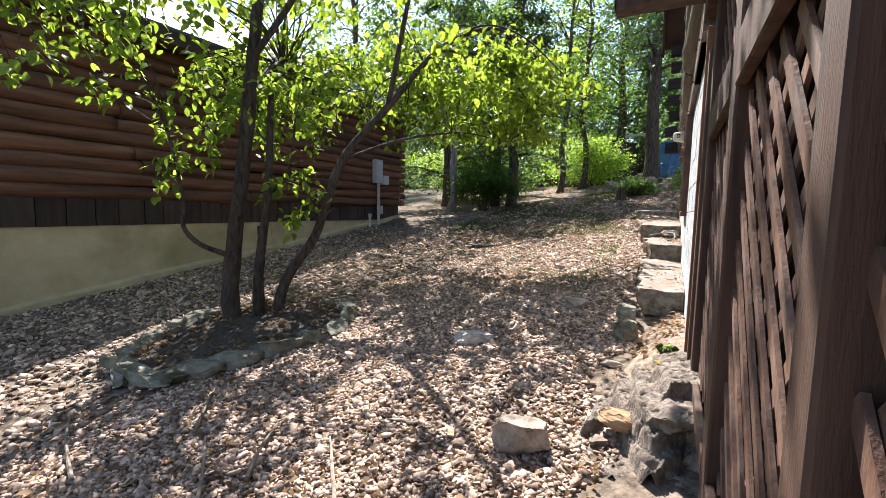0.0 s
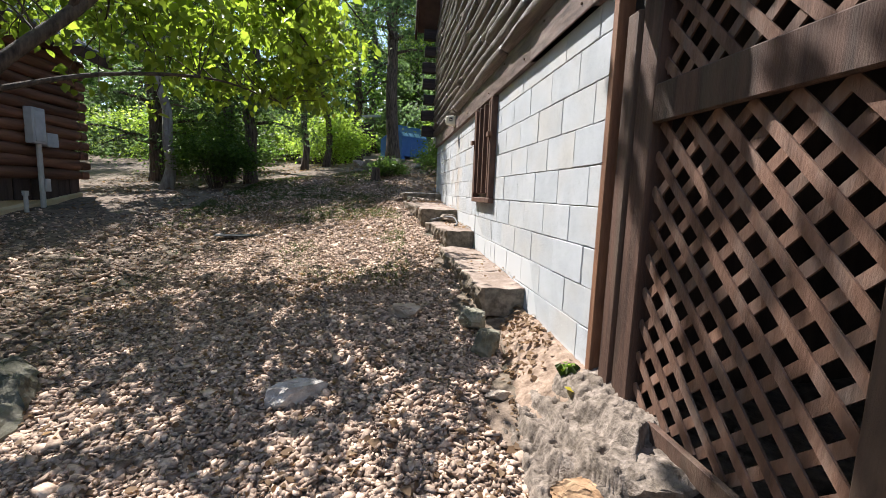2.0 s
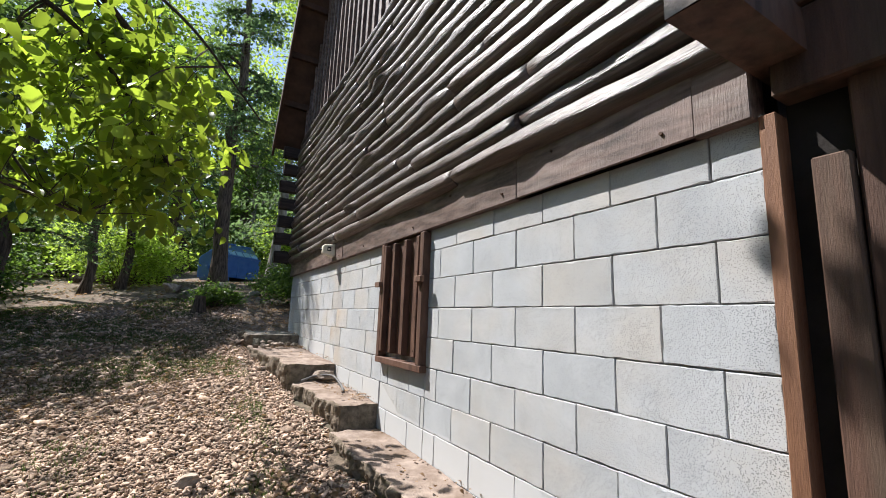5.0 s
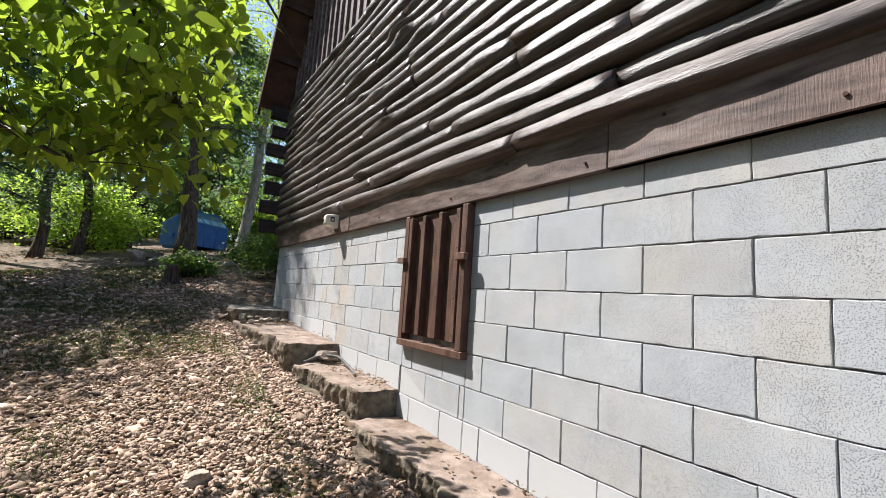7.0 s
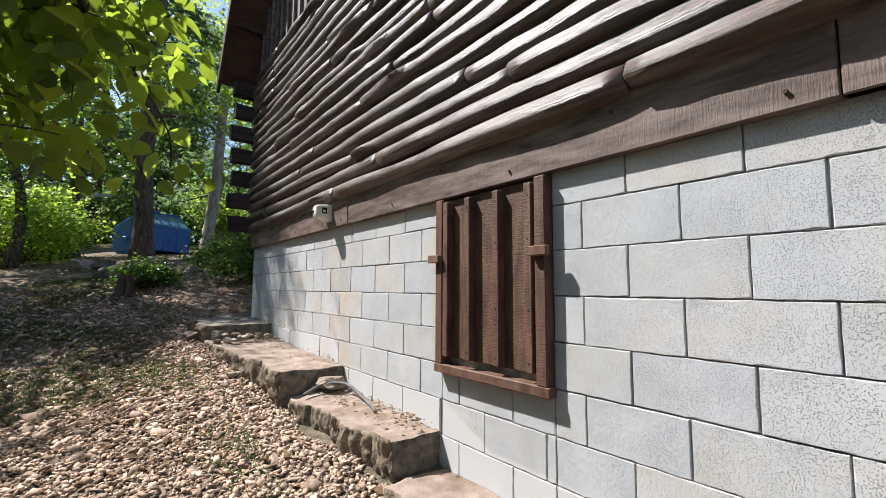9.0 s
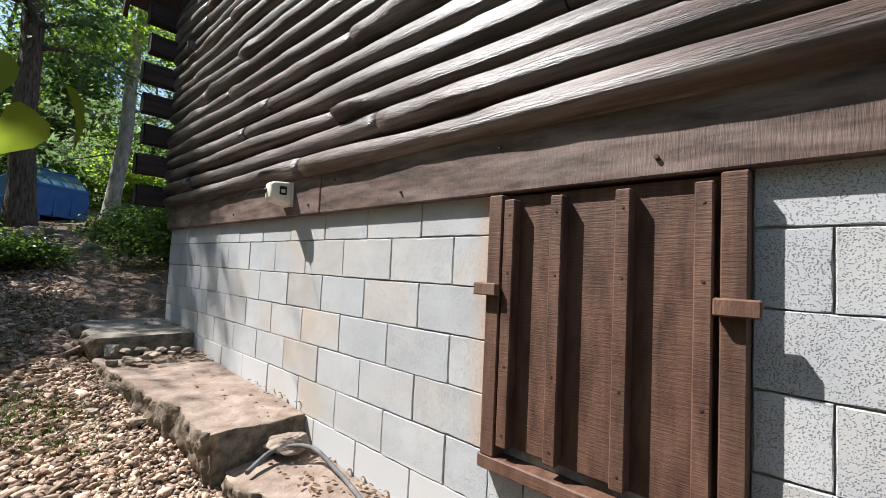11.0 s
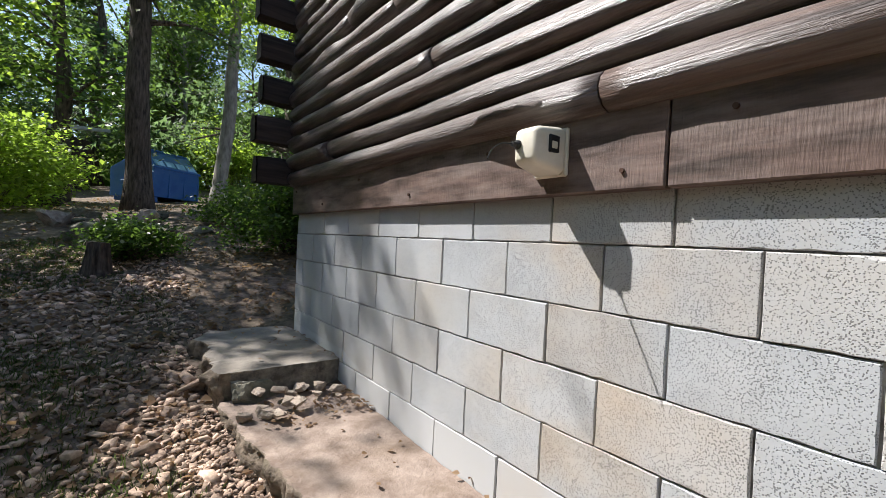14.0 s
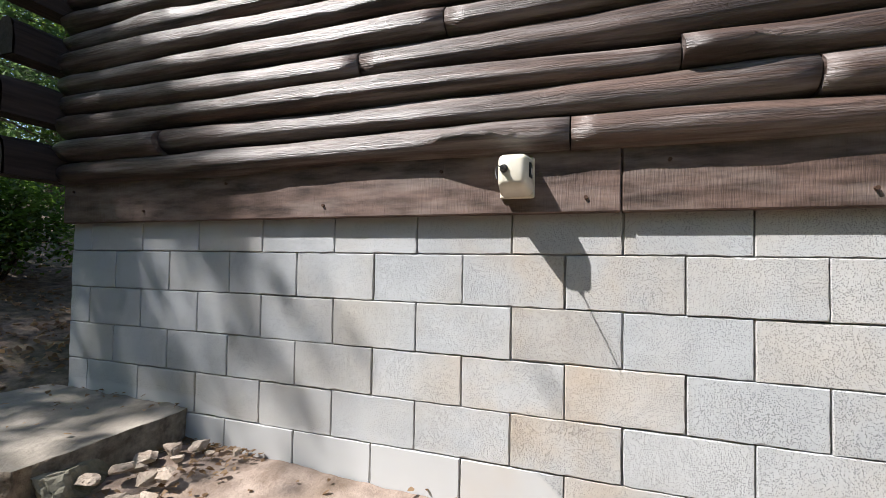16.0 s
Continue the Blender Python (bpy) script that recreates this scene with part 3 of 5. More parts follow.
roof = thing("roof_near", "dark shingled gable roof with brown wooden eaves", "roof", kind="structure")
for side in (1, -1):
    ye = Y1 + 0.38 if side == 1 else Y0 - 0.38
    for nm, x0, x1, t0, t1, m in (("shingle_sheet", -0.42, 7.2, 0.03, 0.06, M_ROOF), ("roof_deck", -0.38, 7.2, -0.02, 0.03, M_EAVE),
                                  ("barge_board", -0.43, -0.39, -0.17, 0.04, M_EAVE)):
        bm = bmesh.new()
        box(bm, x0, x1, 0, 1, t0, t1)
        for v in bm.verts:
            yy = RIDGEY + (ye - RIDGEY) * v.co.y
            v.co = (v.co.x, yy, RIDGEZ - abs(yy - RIDGEY) * (RIDGEZ - EAVEZ) / (Y1 + 0.3 - RIDGEY) + v.co.z)
        part(nm, bm, m, roof)
    if side == 1:
        for k in range(8):
            yy = RIDGEY + 0.25 + k * 0.45
            part("lookout", bbox(-0.38, WX, yy, yy + 0.06, roof_z(yy) - 0.14, roof_z(yy) - 0.04, 0.003), M_EAVE, roof)

closing = thing("cabin_body", "dark cabin walls behind the gable", "wall", kind="structure")
part("back_wall", bbox(7.0, 7.1, Y0, Y1, 0, 7.0, 0), M_OLDBOARD, closing)
part("side_wall", bbox(WX + 0.19, 7.0, Y1 - 0.2, Y1 - 0.02, 0, 5.0, 0), M_OLDLOG, closing)
part("front_wall", bbox(WX + 0.19, 7.0, Y0 + 0.02, Y0 + 0.2, 0, 5.0, 0), M_OLDBOARD, closing)


def corner_tails(yc, name, count, z0, pitch, length, rise, material):
    """Log ends with a flat underside and a rounded back, stacked at a corner."""
    t = thing(name, "dark protruding log ends stacked at the cabin corner", "log ends", kind="structure")
    for i in range(count):
        z, ln = z0 + pitch * i, length + 0.025 * math.sin(i * 2.1)
        bm = bmesh.new()
        prof = [(-0.07, 0.0), (0.07, 0.0)] + [(0.07 * math.cos(a) ** 0.8 if a < 1.57 else -0.07 * abs(math.cos(a)) ** 0.8, rise * (0.45 + 0.55 * math.sin(a)))
                                              for a in (0.0, 0.45, 0.9, 1.3, 1.8, 2.25, 2.7, math.pi)]
        n, rings = len(prof), []
        for k in range(9):
            x = WX + 0.1 - (ln + 0.1) * k / 8
            s = 1 + 0.06 * noise.noise(Vector((x * 5, i * 3.7, yc)))
            rings.append([bm.verts.new((x + 0.012 * noise.noise(Vector((p * 20, q * 20, i))) * (k == 8), yc + p * s, z + q * s)) for p, q in prof])
        for r0, r1 in zip(rings, rings[1:]):
            for j in range(n):
                bm.faces.new((r0[j], r0[(j + 1) % n], r1[(j + 1) % n], r1[j]))
        bmesh.ops.recalc_face_normals(bm, faces=bm.faces)
        end = part("log_end", bm, material, t)
        face = bmesh.new()
        bmesh.ops.reverse_faces(face, faces=[face.faces.new([face.verts.new(v) for v in [(WX - ln - 0.002, yc + p, z + q) for p, q in prof]])])
        bmesh.ops.inset_region(face, faces=face.faces[:], thickness=0.012, depth=0.006)
        # Near cuts are pale grey; far ones take the shade-darkened tone.
        part("cut_face", face, M_CUT if length > 0.4 else M_TAIL, end, "weathered grey saw cut, shade-darkened at the far corner")


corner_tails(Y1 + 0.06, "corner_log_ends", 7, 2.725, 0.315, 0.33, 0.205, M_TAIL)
corner_tails(Y0 - 0.075, "corner_log_ends", 7, 2.635, 0.275, 0.47, 0.20, M_POST)

# shutter over the basement opening
shutter = thing("window_shutter", "dark brown board-and-batten shutter closing the basement opening", "shutter", (WX, SH0, SHZ0))
SW, SHH = SH1 - SH0, SHZ1 - SHZ0
part("board", bbox(-0.012, 0.012, 0.02, SW - 0.02, 0.04, SHH - 0.01, 0.002), M_BROWN, shutter, "rough-sawn plywood panel")
for a in (0.0, SW - 0.06):
    part("frame_board", bbox(-0.055, 0.03, a, a + 0.06, 0.0, SHH - 0.01, 0.004), M_BROWN, shutter)
for a in (0.075, 0.285, 0.50, SW - 0.115):
    part("batten", bbox(-0.058, -0.010, a, a + 0.045, 0.045, SHH - 0.03, 0.004), M_BROWN, shutter)
for a in (0.097, 0.307, 0.522, SW - 0.093):
    for h_ in (0.09, 0.33, 0.66, 0.87):
        bm = bmesh.new()
        tube(bm, [(-0.060, a, h_), (-0.050, a, h_)], [0.005, 0.005], 7)
        part("nail_head", bm, M_NAIL, shutter)
part("sill_board", bbox(-0.055, 0.03, -0.012, SW + 0.012, -0.05, 0.0, 0.005), M_BROWN, shutter)
for a in (-0.03, SW - 0.065):
    part("turn_latch", bbox(-0.088, -0.057, a, a + 0.10, 0.575, 0.62, 0.004), M_LATT, shutter, "worn wooden turn latch")

# sensor lamp housing on the skirt beam
lamp = thing("wall_lamp", "aged cream plastic sensor light with a loose wire", "lamp", (WX - 0.045, 7.335, 2.627))
bm = bmesh.new()
box(bm, -0.135, 0.0, -0.062, 0.062, -0.074, 0.074)
bmesh.ops.bevel(bm, geom=list(bm.edges), offset=0.026, segments=4, affect="EDGES", profile=0.5)
for v in bm.verts:
    u = -v.co.x / 0.135
    v.co.y *= 1 - 0.30 * max(0, u - 0.25)
    v.co.z = v.co.z * (1 - 0.34 * max(0, u - 0.25)) + 0.008 * u
part("housing", bm, M_CREAM, lamp, smooth=True)
part("back_plate", bbox(-0.012, 0.004, -0.064, 0.064, -0.076, 0.076, 0.005), M_CREAM, lamp, "yellowed back plate")
bm = bmesh.new()
tube(bm, [(-0.125, 0.026, 0.012), (-0.139, 0.027, 0.012), (-0.146, 0.028, 0.012), (-0.160, 0.029, 0.012)], [0.015, 0.015, 0.010, 0.008], 12)
part("cable_gland", bm, M_BLACK, lamp, "small black cable gland")
slot = part("switch_slot", bbox(-0.088, -0.042, -0.061, -0.0505, -0.012, 0.042, 0.003), M_BLACK, lamp, "dark recessed slot")
part("switch_tab", bbox(-0.080, -0.055, -0.0635, -0.056, 0.0, 0.022, 0.002), M_CREAM, slot)
bm = bmesh.new()
c = curve_pts([(-0.158, 0.029, 0.012), (-0.195, 0.036, 0.008), (-0.235, 0.034, -0.015), (-0.262, 0.026, -0.05)], 5)
tube(bm, c, [0.0022] * len(c), 6)
part("wire", bm, M_BLACK, lamp, "thin stiff black wire")

# ---------------------------------------------------------------- porch skirt with lattice
porch = thing("porch_skirt", "brown wooden porch skirt with posts, rails and diagonal lattice", "porch", kind="structure")
LX = 0.11


def lattice(y0, y1, z0, z1, name):
    """Two crossed layers of slats, cut to the opening."""
    p = 0.135
    w = 0.0172
    for layer, sgn in ((0, 1), (1, -1)):
        span = (z1 - z0)
        k0 = int(math.floor((y0 - span) / p)) - 1
        k1 = int(math.ceil((y1 + span) / p)) + 1
        for k in range(k0, k1):
            c = k * p
            # the line y = c + sgn*(z - z0), cut to the opening
            lo, hi = z0, z1
            za, zb = (y0 - c) * sgn + z0, (y1 - c) * sgn + z0
            lo, hi = max(lo, min(za, zb)), min(hi, max(za, zb))
            if hi - lo < 0.03:
                continue
            x = LX + 0.010 * layer
            d = w * math.sqrt(2) / 2 * 1.0
            bm = bmesh.new()
            ya, yb = c + sgn * (lo - z0), c + sgn * (hi - z0)
            off = (-sgn * d, d)
            q = [(ya - off[0], lo - off[1]), (yb - off[0], hi - off[1]), (yb + off[0], hi + off[1]), (ya + off[0], lo + off[1])]
            va = [bm.verts.new((x, a, b)) for a, b in q]
            vb = [bm.verts.new((x + 0.008, a, b)) for a, b in q]
            bm.faces.new(va)
            bm.faces.new(vb[::-1])
            for j in range(4):
                bm.faces.new((va[j], vb[j], vb[(j + 1) % 4], va[(j + 1) % 4]))
            part(name, bm, M_LATT, porch)


POSTS = [(2.52, 2.645), (1.53, 1.67), (0.63, 0.725), (-0.5, -0.36), (-1.5, -1.36)]
for a, b in POSTS:
    part("post", bbox(LX - 0.03, LX + 0.06, a, b, 0.66 if a > 2 else gz(LX, a) - 0.2, 2.75, 0.006), M_POST, porch)
part("board_strip", bbox(LX - 0.02, LX + 0.05, 0.30, 0.50, -0.1, 2.53, 0.006), M_POST, porch)
part("trim_board", bbox(WX - 0.02, WX + 0.10, 2.80, 2.846, 0.45, 2.50, 0.003), M_TRIM, porch)
part("post_board", bbox(LX - 0.045, LX - 0.005, 2.65, 2.735, 0.45, 2.335, 0.005), M_POST, porch)
# Dark sheet painted in for the shaded gap between post and trim.
part("dark_gap_board", bbox(LX + 0.02, LX + 0.06, 2.64, 2.80, 0.45, 2.6, 0.0), M_SHADE, porch)
for (a, b), (c, d) in zip(POSTS[1:], POSTS):
    part("rail", bbox(LX - 0.034, LX - 0.003, b + 0.002, c - 0.002, 1.865, 2.01, 0.005), M_POST, porch)
    lattice(b, c, 2.01, 2.53, "slat")
    lattice(b, c, 0.715, 1.865, "slat")
    part("bottom_board", bbox(LX - 0.03, LX - 0.003, b, c, 0.645, 0.725, 0.004), M_POST, porch)
part("header_beam", bbox(LX - 0.075, LX + 0.05, -2.0, 2.80, 2.535, 2.775, 0.006), M_POST, porch)
for k in range(26):
    part("deck_board", bbox(LX - 0.09, 3.2, -2.0 + k * 0.185, -2.0 + k * 0.185 + 0.175, 2.78, 2.815, 0.004), M_POST, porch)
for k in range(6):
    part("baluster_post", bbox(LX - 0.02, LX + 0.07, -1.9 + k * 0.9, -1.81 + k * 0.9, 2.82, 3.75, 0.004), M_BAND, porch)
part("hand_rail", bbox(LX - 0.04, LX + 0.09, -2.0, 2.79, 3.70, 3.76, 0.005), M_BAND, porch)
# Unseen dark walls, added to paint the deep shade behind the lattice.
part("inner_wall", bbox(2.6, 2.7, -2.2, Y0, -0.5, 2.75, 0), M_SHADE, porch)
part("end_wall", bbox(LX, 2.7, -2.2, -2.1, -0.5, 2.75, 0), M_SHADE, porch)

# ---------------------------------------------------------------- broken concrete steps along the wall


def slab(y0, y1, zt0, zt1, xl0, xl1, thick, seed, label, top_mat=None, broken=1.0):
    t = thing("concrete_slab", label, "step", group="steps along the wall")
    n, mcols = 120, 12
    bm = bmesh.new()
    top, edge = [], []
    for i in range(n + 1):
        u = i / n
        y = y0 + (y1 - y0) * u
        xl = xl0 + (xl1 - xl0) * u + broken * 0.06 * noise.noise(Vector((y * 3, seed, 0))) + 0.14 * (broken - 1) * max(0, abs(u - 0.5) * 2 - 0.55) ** 1.5 + 0.03 * noise.noise(Vector((y * 8.3, seed * 3.3, 4))) + 0.02 * noise.noise(Vector((y * 31, seed, 7)))
        zt = zt0 + (zt1 - zt0) * u
        row = []
        for j in range(mcols + 1):
            x = WX - 0.004 + (xl - WX) * j / mcols
            yy = y + (0.02 * noise.noise(Vector((x * 6, seed, 8))) if i in (0, n) else 0)
            dip = 0.02 * max(0, (j - mcols + 1)) + 0.016 * noise.noise(Vector((x * 4, y * 4, seed))) + 0.008 * noise.noise(Vector((x * 13, y * 13, seed)))
            row.append(bm.verts.new((x, yy, zt + dip - 0.02 * (j == mcols))))
        top.append(row)
        col = []
        for q in range(1, 11):
            w = q / 10
            zz = zt - thick * w
            bulge = -0.03 * math.sin(w * 2.6) + 0.05 * w
            rough = broken * 0.03 * noise.noise(Vector((y * 7, zz * 9, seed))) + 0.022 * noise.noise(Vector((y * 19, zz * 23, seed + 5))) + 0.016 * noise.noise(Vector((y * 43, zz * 47, seed + 2)))
            col.append(bm.verts.new((xl + bulge + rough, y + 0.01 * noise.noise(Vector((y * 15, zz * 15, seed + 9))), zz)))
        edge.append(col)
    tf = []
    for i in range(n):
        for j in range(mcols):
            tf.append(bm.faces.new((top[i][j], top[i + 1][j], top[i + 1][j + 1], top[i][j + 1])))
        for u, v in zip([top[i][mcols]] + edge[i], edge[i]):
            k = edge[i].index(v)
            u2 = top[i + 1][mcols] if k == 0 else edge[i + 1][k - 1]
            bm.faces.new((u, u2, edge[i + 1][k], v)).material_index = 1
    for i in (0, n):
        low = [bm.verts.new((v.co.x, v.co.y + (0.015 if i == 0 else -0.015), v.co.z - thick)) for v in top[i][:-1]] + [edge[i][-1]]
        for j in range(mcols - 1):
            bm.faces.new((top[i][j], top[i][j + 1], low[j + 1], low[j])).material_index = 1
        bm.faces.new([top[i][mcols - 1], top[i][mcols]] + edge[i] + [low[mcols - 1]]).material_index = 1
    bmesh.ops.recalc_face_normals(bm, faces=bm.faces)
    ob = part("concrete", bm, top_mat or M_SLAB, t, smooth=True)
    ob.data.materials.append(M_SLABEDGE)
    return t


slab(3.87, 5.70, 0.90, 0.965, -0.25, -0.33, 0.21, 1, "tan concrete step slab with a broken front edge")
slab(5.77, 7.02, 1.145, 1.165, -0.27, -0.36, 0.27, 2, "tan concrete step slab with a mossy end")
slab(7.05, 8.95, 1.335, 1.40, -0.42, -0.62, 0.27, 3, "wide tan concrete slab with crumbled edge")
slab(8.98, 10.05, 1.55, 1.57, -0.66, -0.56, 0.27, 4, "grey weathered concrete slab at the cabin corner", M_SLABGREY, 2.2)

# ---------------------------------------------------------------- rocks


def rock_bm(sx, sy, sz, seed, sub=4):
    """A broken stone: a ball cut by random planes, then roughened."""
    bm = bmesh.new()
    bmesh.ops.create_icosphere(bm, subdivisions=sub, radius=1)
    rr = random.Random(seed)
    planes = [(Vector((rr.gauss(0, 1), rr.gauss(0, 1), rr.gauss(0, 0.7))).normalized(), rr.uniform(0.45, 0.75)) for _ in range(14)] + [(Vector((0.1, 0.05, 1)).normalized(), 0.55)]
    for v in bm.verts:
        p = v.co.copy()
        for nrm, d in planes:
            e = p.dot(nrm) - d
            if e > 0:
                p -= nrm * e
        p *= 1.3 + 0.15 * noise.noise(v.co * 2.7 + Vector((0, seed * 2.9, 0))) + 0.09 * noise.noise(v.co * 7 + Vector((seed, 0, 0))) + 0.07 * noise.noise(v.co * 17 + Vector((0, seed, 0)))
        v.co = Vector((p.x * sx, p.y * sy, p.z * sz))
    return bm


def rock(x, y, sx, sy, sz, seed, label, material=None, sink=0.35, rz=0.0, dz=0.0):
    ob = part("rock", rock_bm(sx, sy, sz, seed), material or M_ROCK)
    ob.matrix_basis = pose(x, y, gz(x, y) + sz * (1 - 2 * sink) + dz, 0, 0, rz)
    return tagged(ob, label, "rock")


rock(-0.62, 2.05, 0.125, 0.11, 0.10, 1, "squarish pale limestone rock lying on gravel", rz=20, sink=0.15)
rock(-0.76, 4.05, 0.12, 0.085, 0.065, 2, "small pale flat stone on gravel", sink=0.2)
rock(-1.40, 3.18, 0.17, 0.12, 0.08, 3, "half-buried whitish limestone rock", M_PALEROCK, rz=30, sink=0.4)


def bank_z(x, y):
    """Soil banked up against the wall and the lattice, falling away to the gravel."""
    top = 0.735 + 0.02 * (y - 3) - 1.1 * max(0.0, 2.3 + 0.1 * math.sin(x * 19) - y)
    z = top - 0.74 * max(0.0, 0.03 - x) + 0.03 * noise.noise(Vector((x * 7, y * 5, 3)))
    return max(gz(x, y) - 0.04, z)


def bank_sheet(name, y0, y1, nx, ny, relief, material):
    x = np.linspace(-0.62, 0.13, nx)
    y = np.linspace(y0, y1, ny)
    verts = [(a + 0.006 * noise.noise(Vector((a * 30, b * 30, 9))), b, bank_z(a, b) + relief(a, b)) for a in x for b in y]
    k = np.arange(nx * ny).reshape(nx, ny)
    return part_mesh(name, mesh_np(name, verts, np.stack([k[:-1, :-1], k[1:, :-1], k[1:, 1:], k[:-1, 1:]], -1).reshape(-1, 4)), material)


def crumbs(x, y):
    return 0.016 * noise.noise(Vector((x * 17, y * 17, 7))) + 0.008 * noise.noise(Vector((x * 55, y * 55, 3))) - 0.25 * max(0.0, 2.72 - y)


def strata(x, y):
    """Layered, pitted rock: steps along the slope, holes and cracks."""
    u = (bank_z(x, y) - 0.4) / 0.085 + 0.5 * noise.noise(Vector((x * 4, y * 6, 2)))
    step = 0.085 * (math.floor(u) + min(1.0, (u - math.floor(u)) * 4) - u) * 0.9
    pit_ = max(0.0, noise.noise(Vector((x * 24, y * 24, 2))) - 0.05) * 0.055
    return step - pit_ + 0.014 * noise.noise(Vector((x * 60, y * 60, 3))) - 0.35 * max(0.0, y - 2.78) - 0.4 * max(0.0, -0.36 - x)


M_DIRT = mat("pale_dry_soil", (0.16, 0.108, 0.075), (0.37, 0.27, 0.20), 22, rough=0.97, bump=1.0, bscale=70, dark=(0.15, 0.105, 0.07), dscale=5, dirt=0.5)
soil_bank = bank_sheet("soil_bank", 2.62, 3.95, 60, 120, crumbs, M_DIRT)
tagged(soil_bank, "pale dry soil banked against the block wall", "soil", kind="structure")
ledge = bank_sheet("limestone_ledge", 1.98, 2.92, 90, 130, strata, M_LEDGE)
tagged(ledge, "pitted tan limestone ledge at the foot of the lattice", "rock")
rock(-0.03, 2.24, 0.13, 0.15, 0.10, 61, "grey pitted limestone block under the lattice", M_LEDGE, 0.3, 25, 0.60 - gz(-0.03, 2.24) - 0.04)
rock(-0.19, 2.27, 0.11, 0.07, 0.045, 62, "orange-stained flat limestone under the ledge", mat("orange_limestone", (0.20, 0.105, 0.05), (0.40, 0.26, 0.15), 14, rough=0.93, bump=1.0, bscale=40, dark=(0.12, 0.08, 0.05), dscale=6, dirt=0.5), 0.3, -15, 0.52 - gz(-0.19, 2.27) - 0.02)
rock(-0.33, 2.98, 0.07, 0.05, 0.035, 14, "small tan stone in the soil", rz=10, sink=0.3)
rock(-0.30, 2.2, 0.06, 0.045, 0.03, 15, "small tan stone in the soil", rz=70, sink=0.3)
rock(-0.30, 3.45, 0.10, 0.09, 0.11, 7, "dark mossy upright stone", M_MOSSROCK, sink=0.25)
rock(-0.33, 3.78, 0.09, 0.10, 0.10, 17, "dark mossy stone at the slab end", M_MOSSROCK, sink=0.2)
rock(-1.27, 5.54, 0.08, 0.07, 0.035, 9, "pale flat stone on gravel", sink=0.2)
rock(-0.55, 7.9, 0.07, 0.05, 0.03, 10, "small pale stone by the slab", sink=0.1)
rock(-0.45, 8.98, 0.16, 0.12, 0.12, 12, "broken lump under the slab edge", M_MOSSROCK, sink=0.3)
for i in range(9):
    a = rl.uniform(0, 1)
    rock(-0.28 - 0.3 * a, 8.6 + 0.33 * rl.random(), 0.045, 0.035, 0.025, 20 + i, "small rubble stone on the slab", sink=0.0, dz=1.42 - gz(-0.3, 8.7), rz=i * 40)

# ---------------------------------------------------------------- neighbouring cabin
OX, OY0, OY1 = -7.0, -4.0, 10.3
other = thing("wall_neighbour", "red-brown log cabin wall on a tan concrete foundation", "wall", kind="structure")
bm = bmesh.new()
box(bm, OX - 0.25, OX, OY0, OY1, -1.5, 1.2)
part("foundation", bm, M_CONC, other, "stained tan concrete foundation")
bm = bmesh.new()
n = 40
lo, hi = [], []
for i in range(n + 1):
    yy = OY0 + (OY1 - OY0) * i / n
    w = 0.07 + 0.02 * noise.noise(Vector((yy * 2, 0, 0)))
    lo.append([bm.verts.new((OX + w, yy, gz(OX, yy) - 0.2)), bm.verts.new((OX + w, yy, gz(OX, yy) + 0.07 + 0.03 * noise.noise(Vector((yy * 1.5, 4, 0))))), bm.verts.new((OX - 0.01, yy, gz(OX, yy) + 0.11))])
for a, b in zip(lo, lo[1:]):
    bm.faces.new((a[0], b[0], b[1], a[1]))
    bm.faces.new((a[1], b[1], b[2], a[2]))
part("footing_lip", bm, M_CONC, other, "uneven mossy footing edge")
yy = OY0
rb = random.Random(4)
while yy < OY1 - 0.1:
    w = rb.uniform(0.26, 0.36)
    part("skirt_board", bbox(OX - 0.1, OX + 0.02 + rb.uniform(0, 0.012), yy, min(OY1, yy + w - 0.012), 1.2, 1.585, 0.004), M_OLDBOARD, other)
    yy += w
for c in range(13):
    z = 1.565 + 0.19 * c
    cuts = [OY0, rb.uniform(-1, 2), rb.uniform(3.2, 5.5), rb.uniform(6.5, 8.5), OY1]
    for i, (a, b) in enumerate(zip(cuts, cuts[1:])):
        bm = half_log(a + 0.004, b - 0.004, z + 0.095, 0.2, rb.uniform(0.09, 0.12), 200 + c * 5 + i)
        for v in bm.verts:
            v.co.x = OX + (WX - v.co.x)
        bmesh.ops.reverse_faces(bm, faces=bm.faces)
        part("log", bm, M_OLDLOG, other, smooth=True)
# Near-black, shade-coloured backing behind the neighbour's logs.
part("inner_wall", bbox(OX - 0.3, OX - 0.02, OY0, OY1, 1.2, 4.0, 0), M_SHADE, other)
part("end_wall", bbox(OX - 6.0, OX - 0.3, OY1 - 0.3, OY1 - 0.02, 0.5, 4.0, 0), M_OLDLOG, other)
for c in range(12):
    part("log_end", bbox(OX - 0.15, OX + 0.11, OY1 + 0.002, OY1 + 0.2 + 0.05 * (c % 2), 1.58 + 0.19 * c, 1.735 + 0.19 * c, 0.03), M_OLDLOG, other)
oroof = thing("roof_neighbour", "weathered grey roof of the neighbouring cabin", "roof", kind="structure")
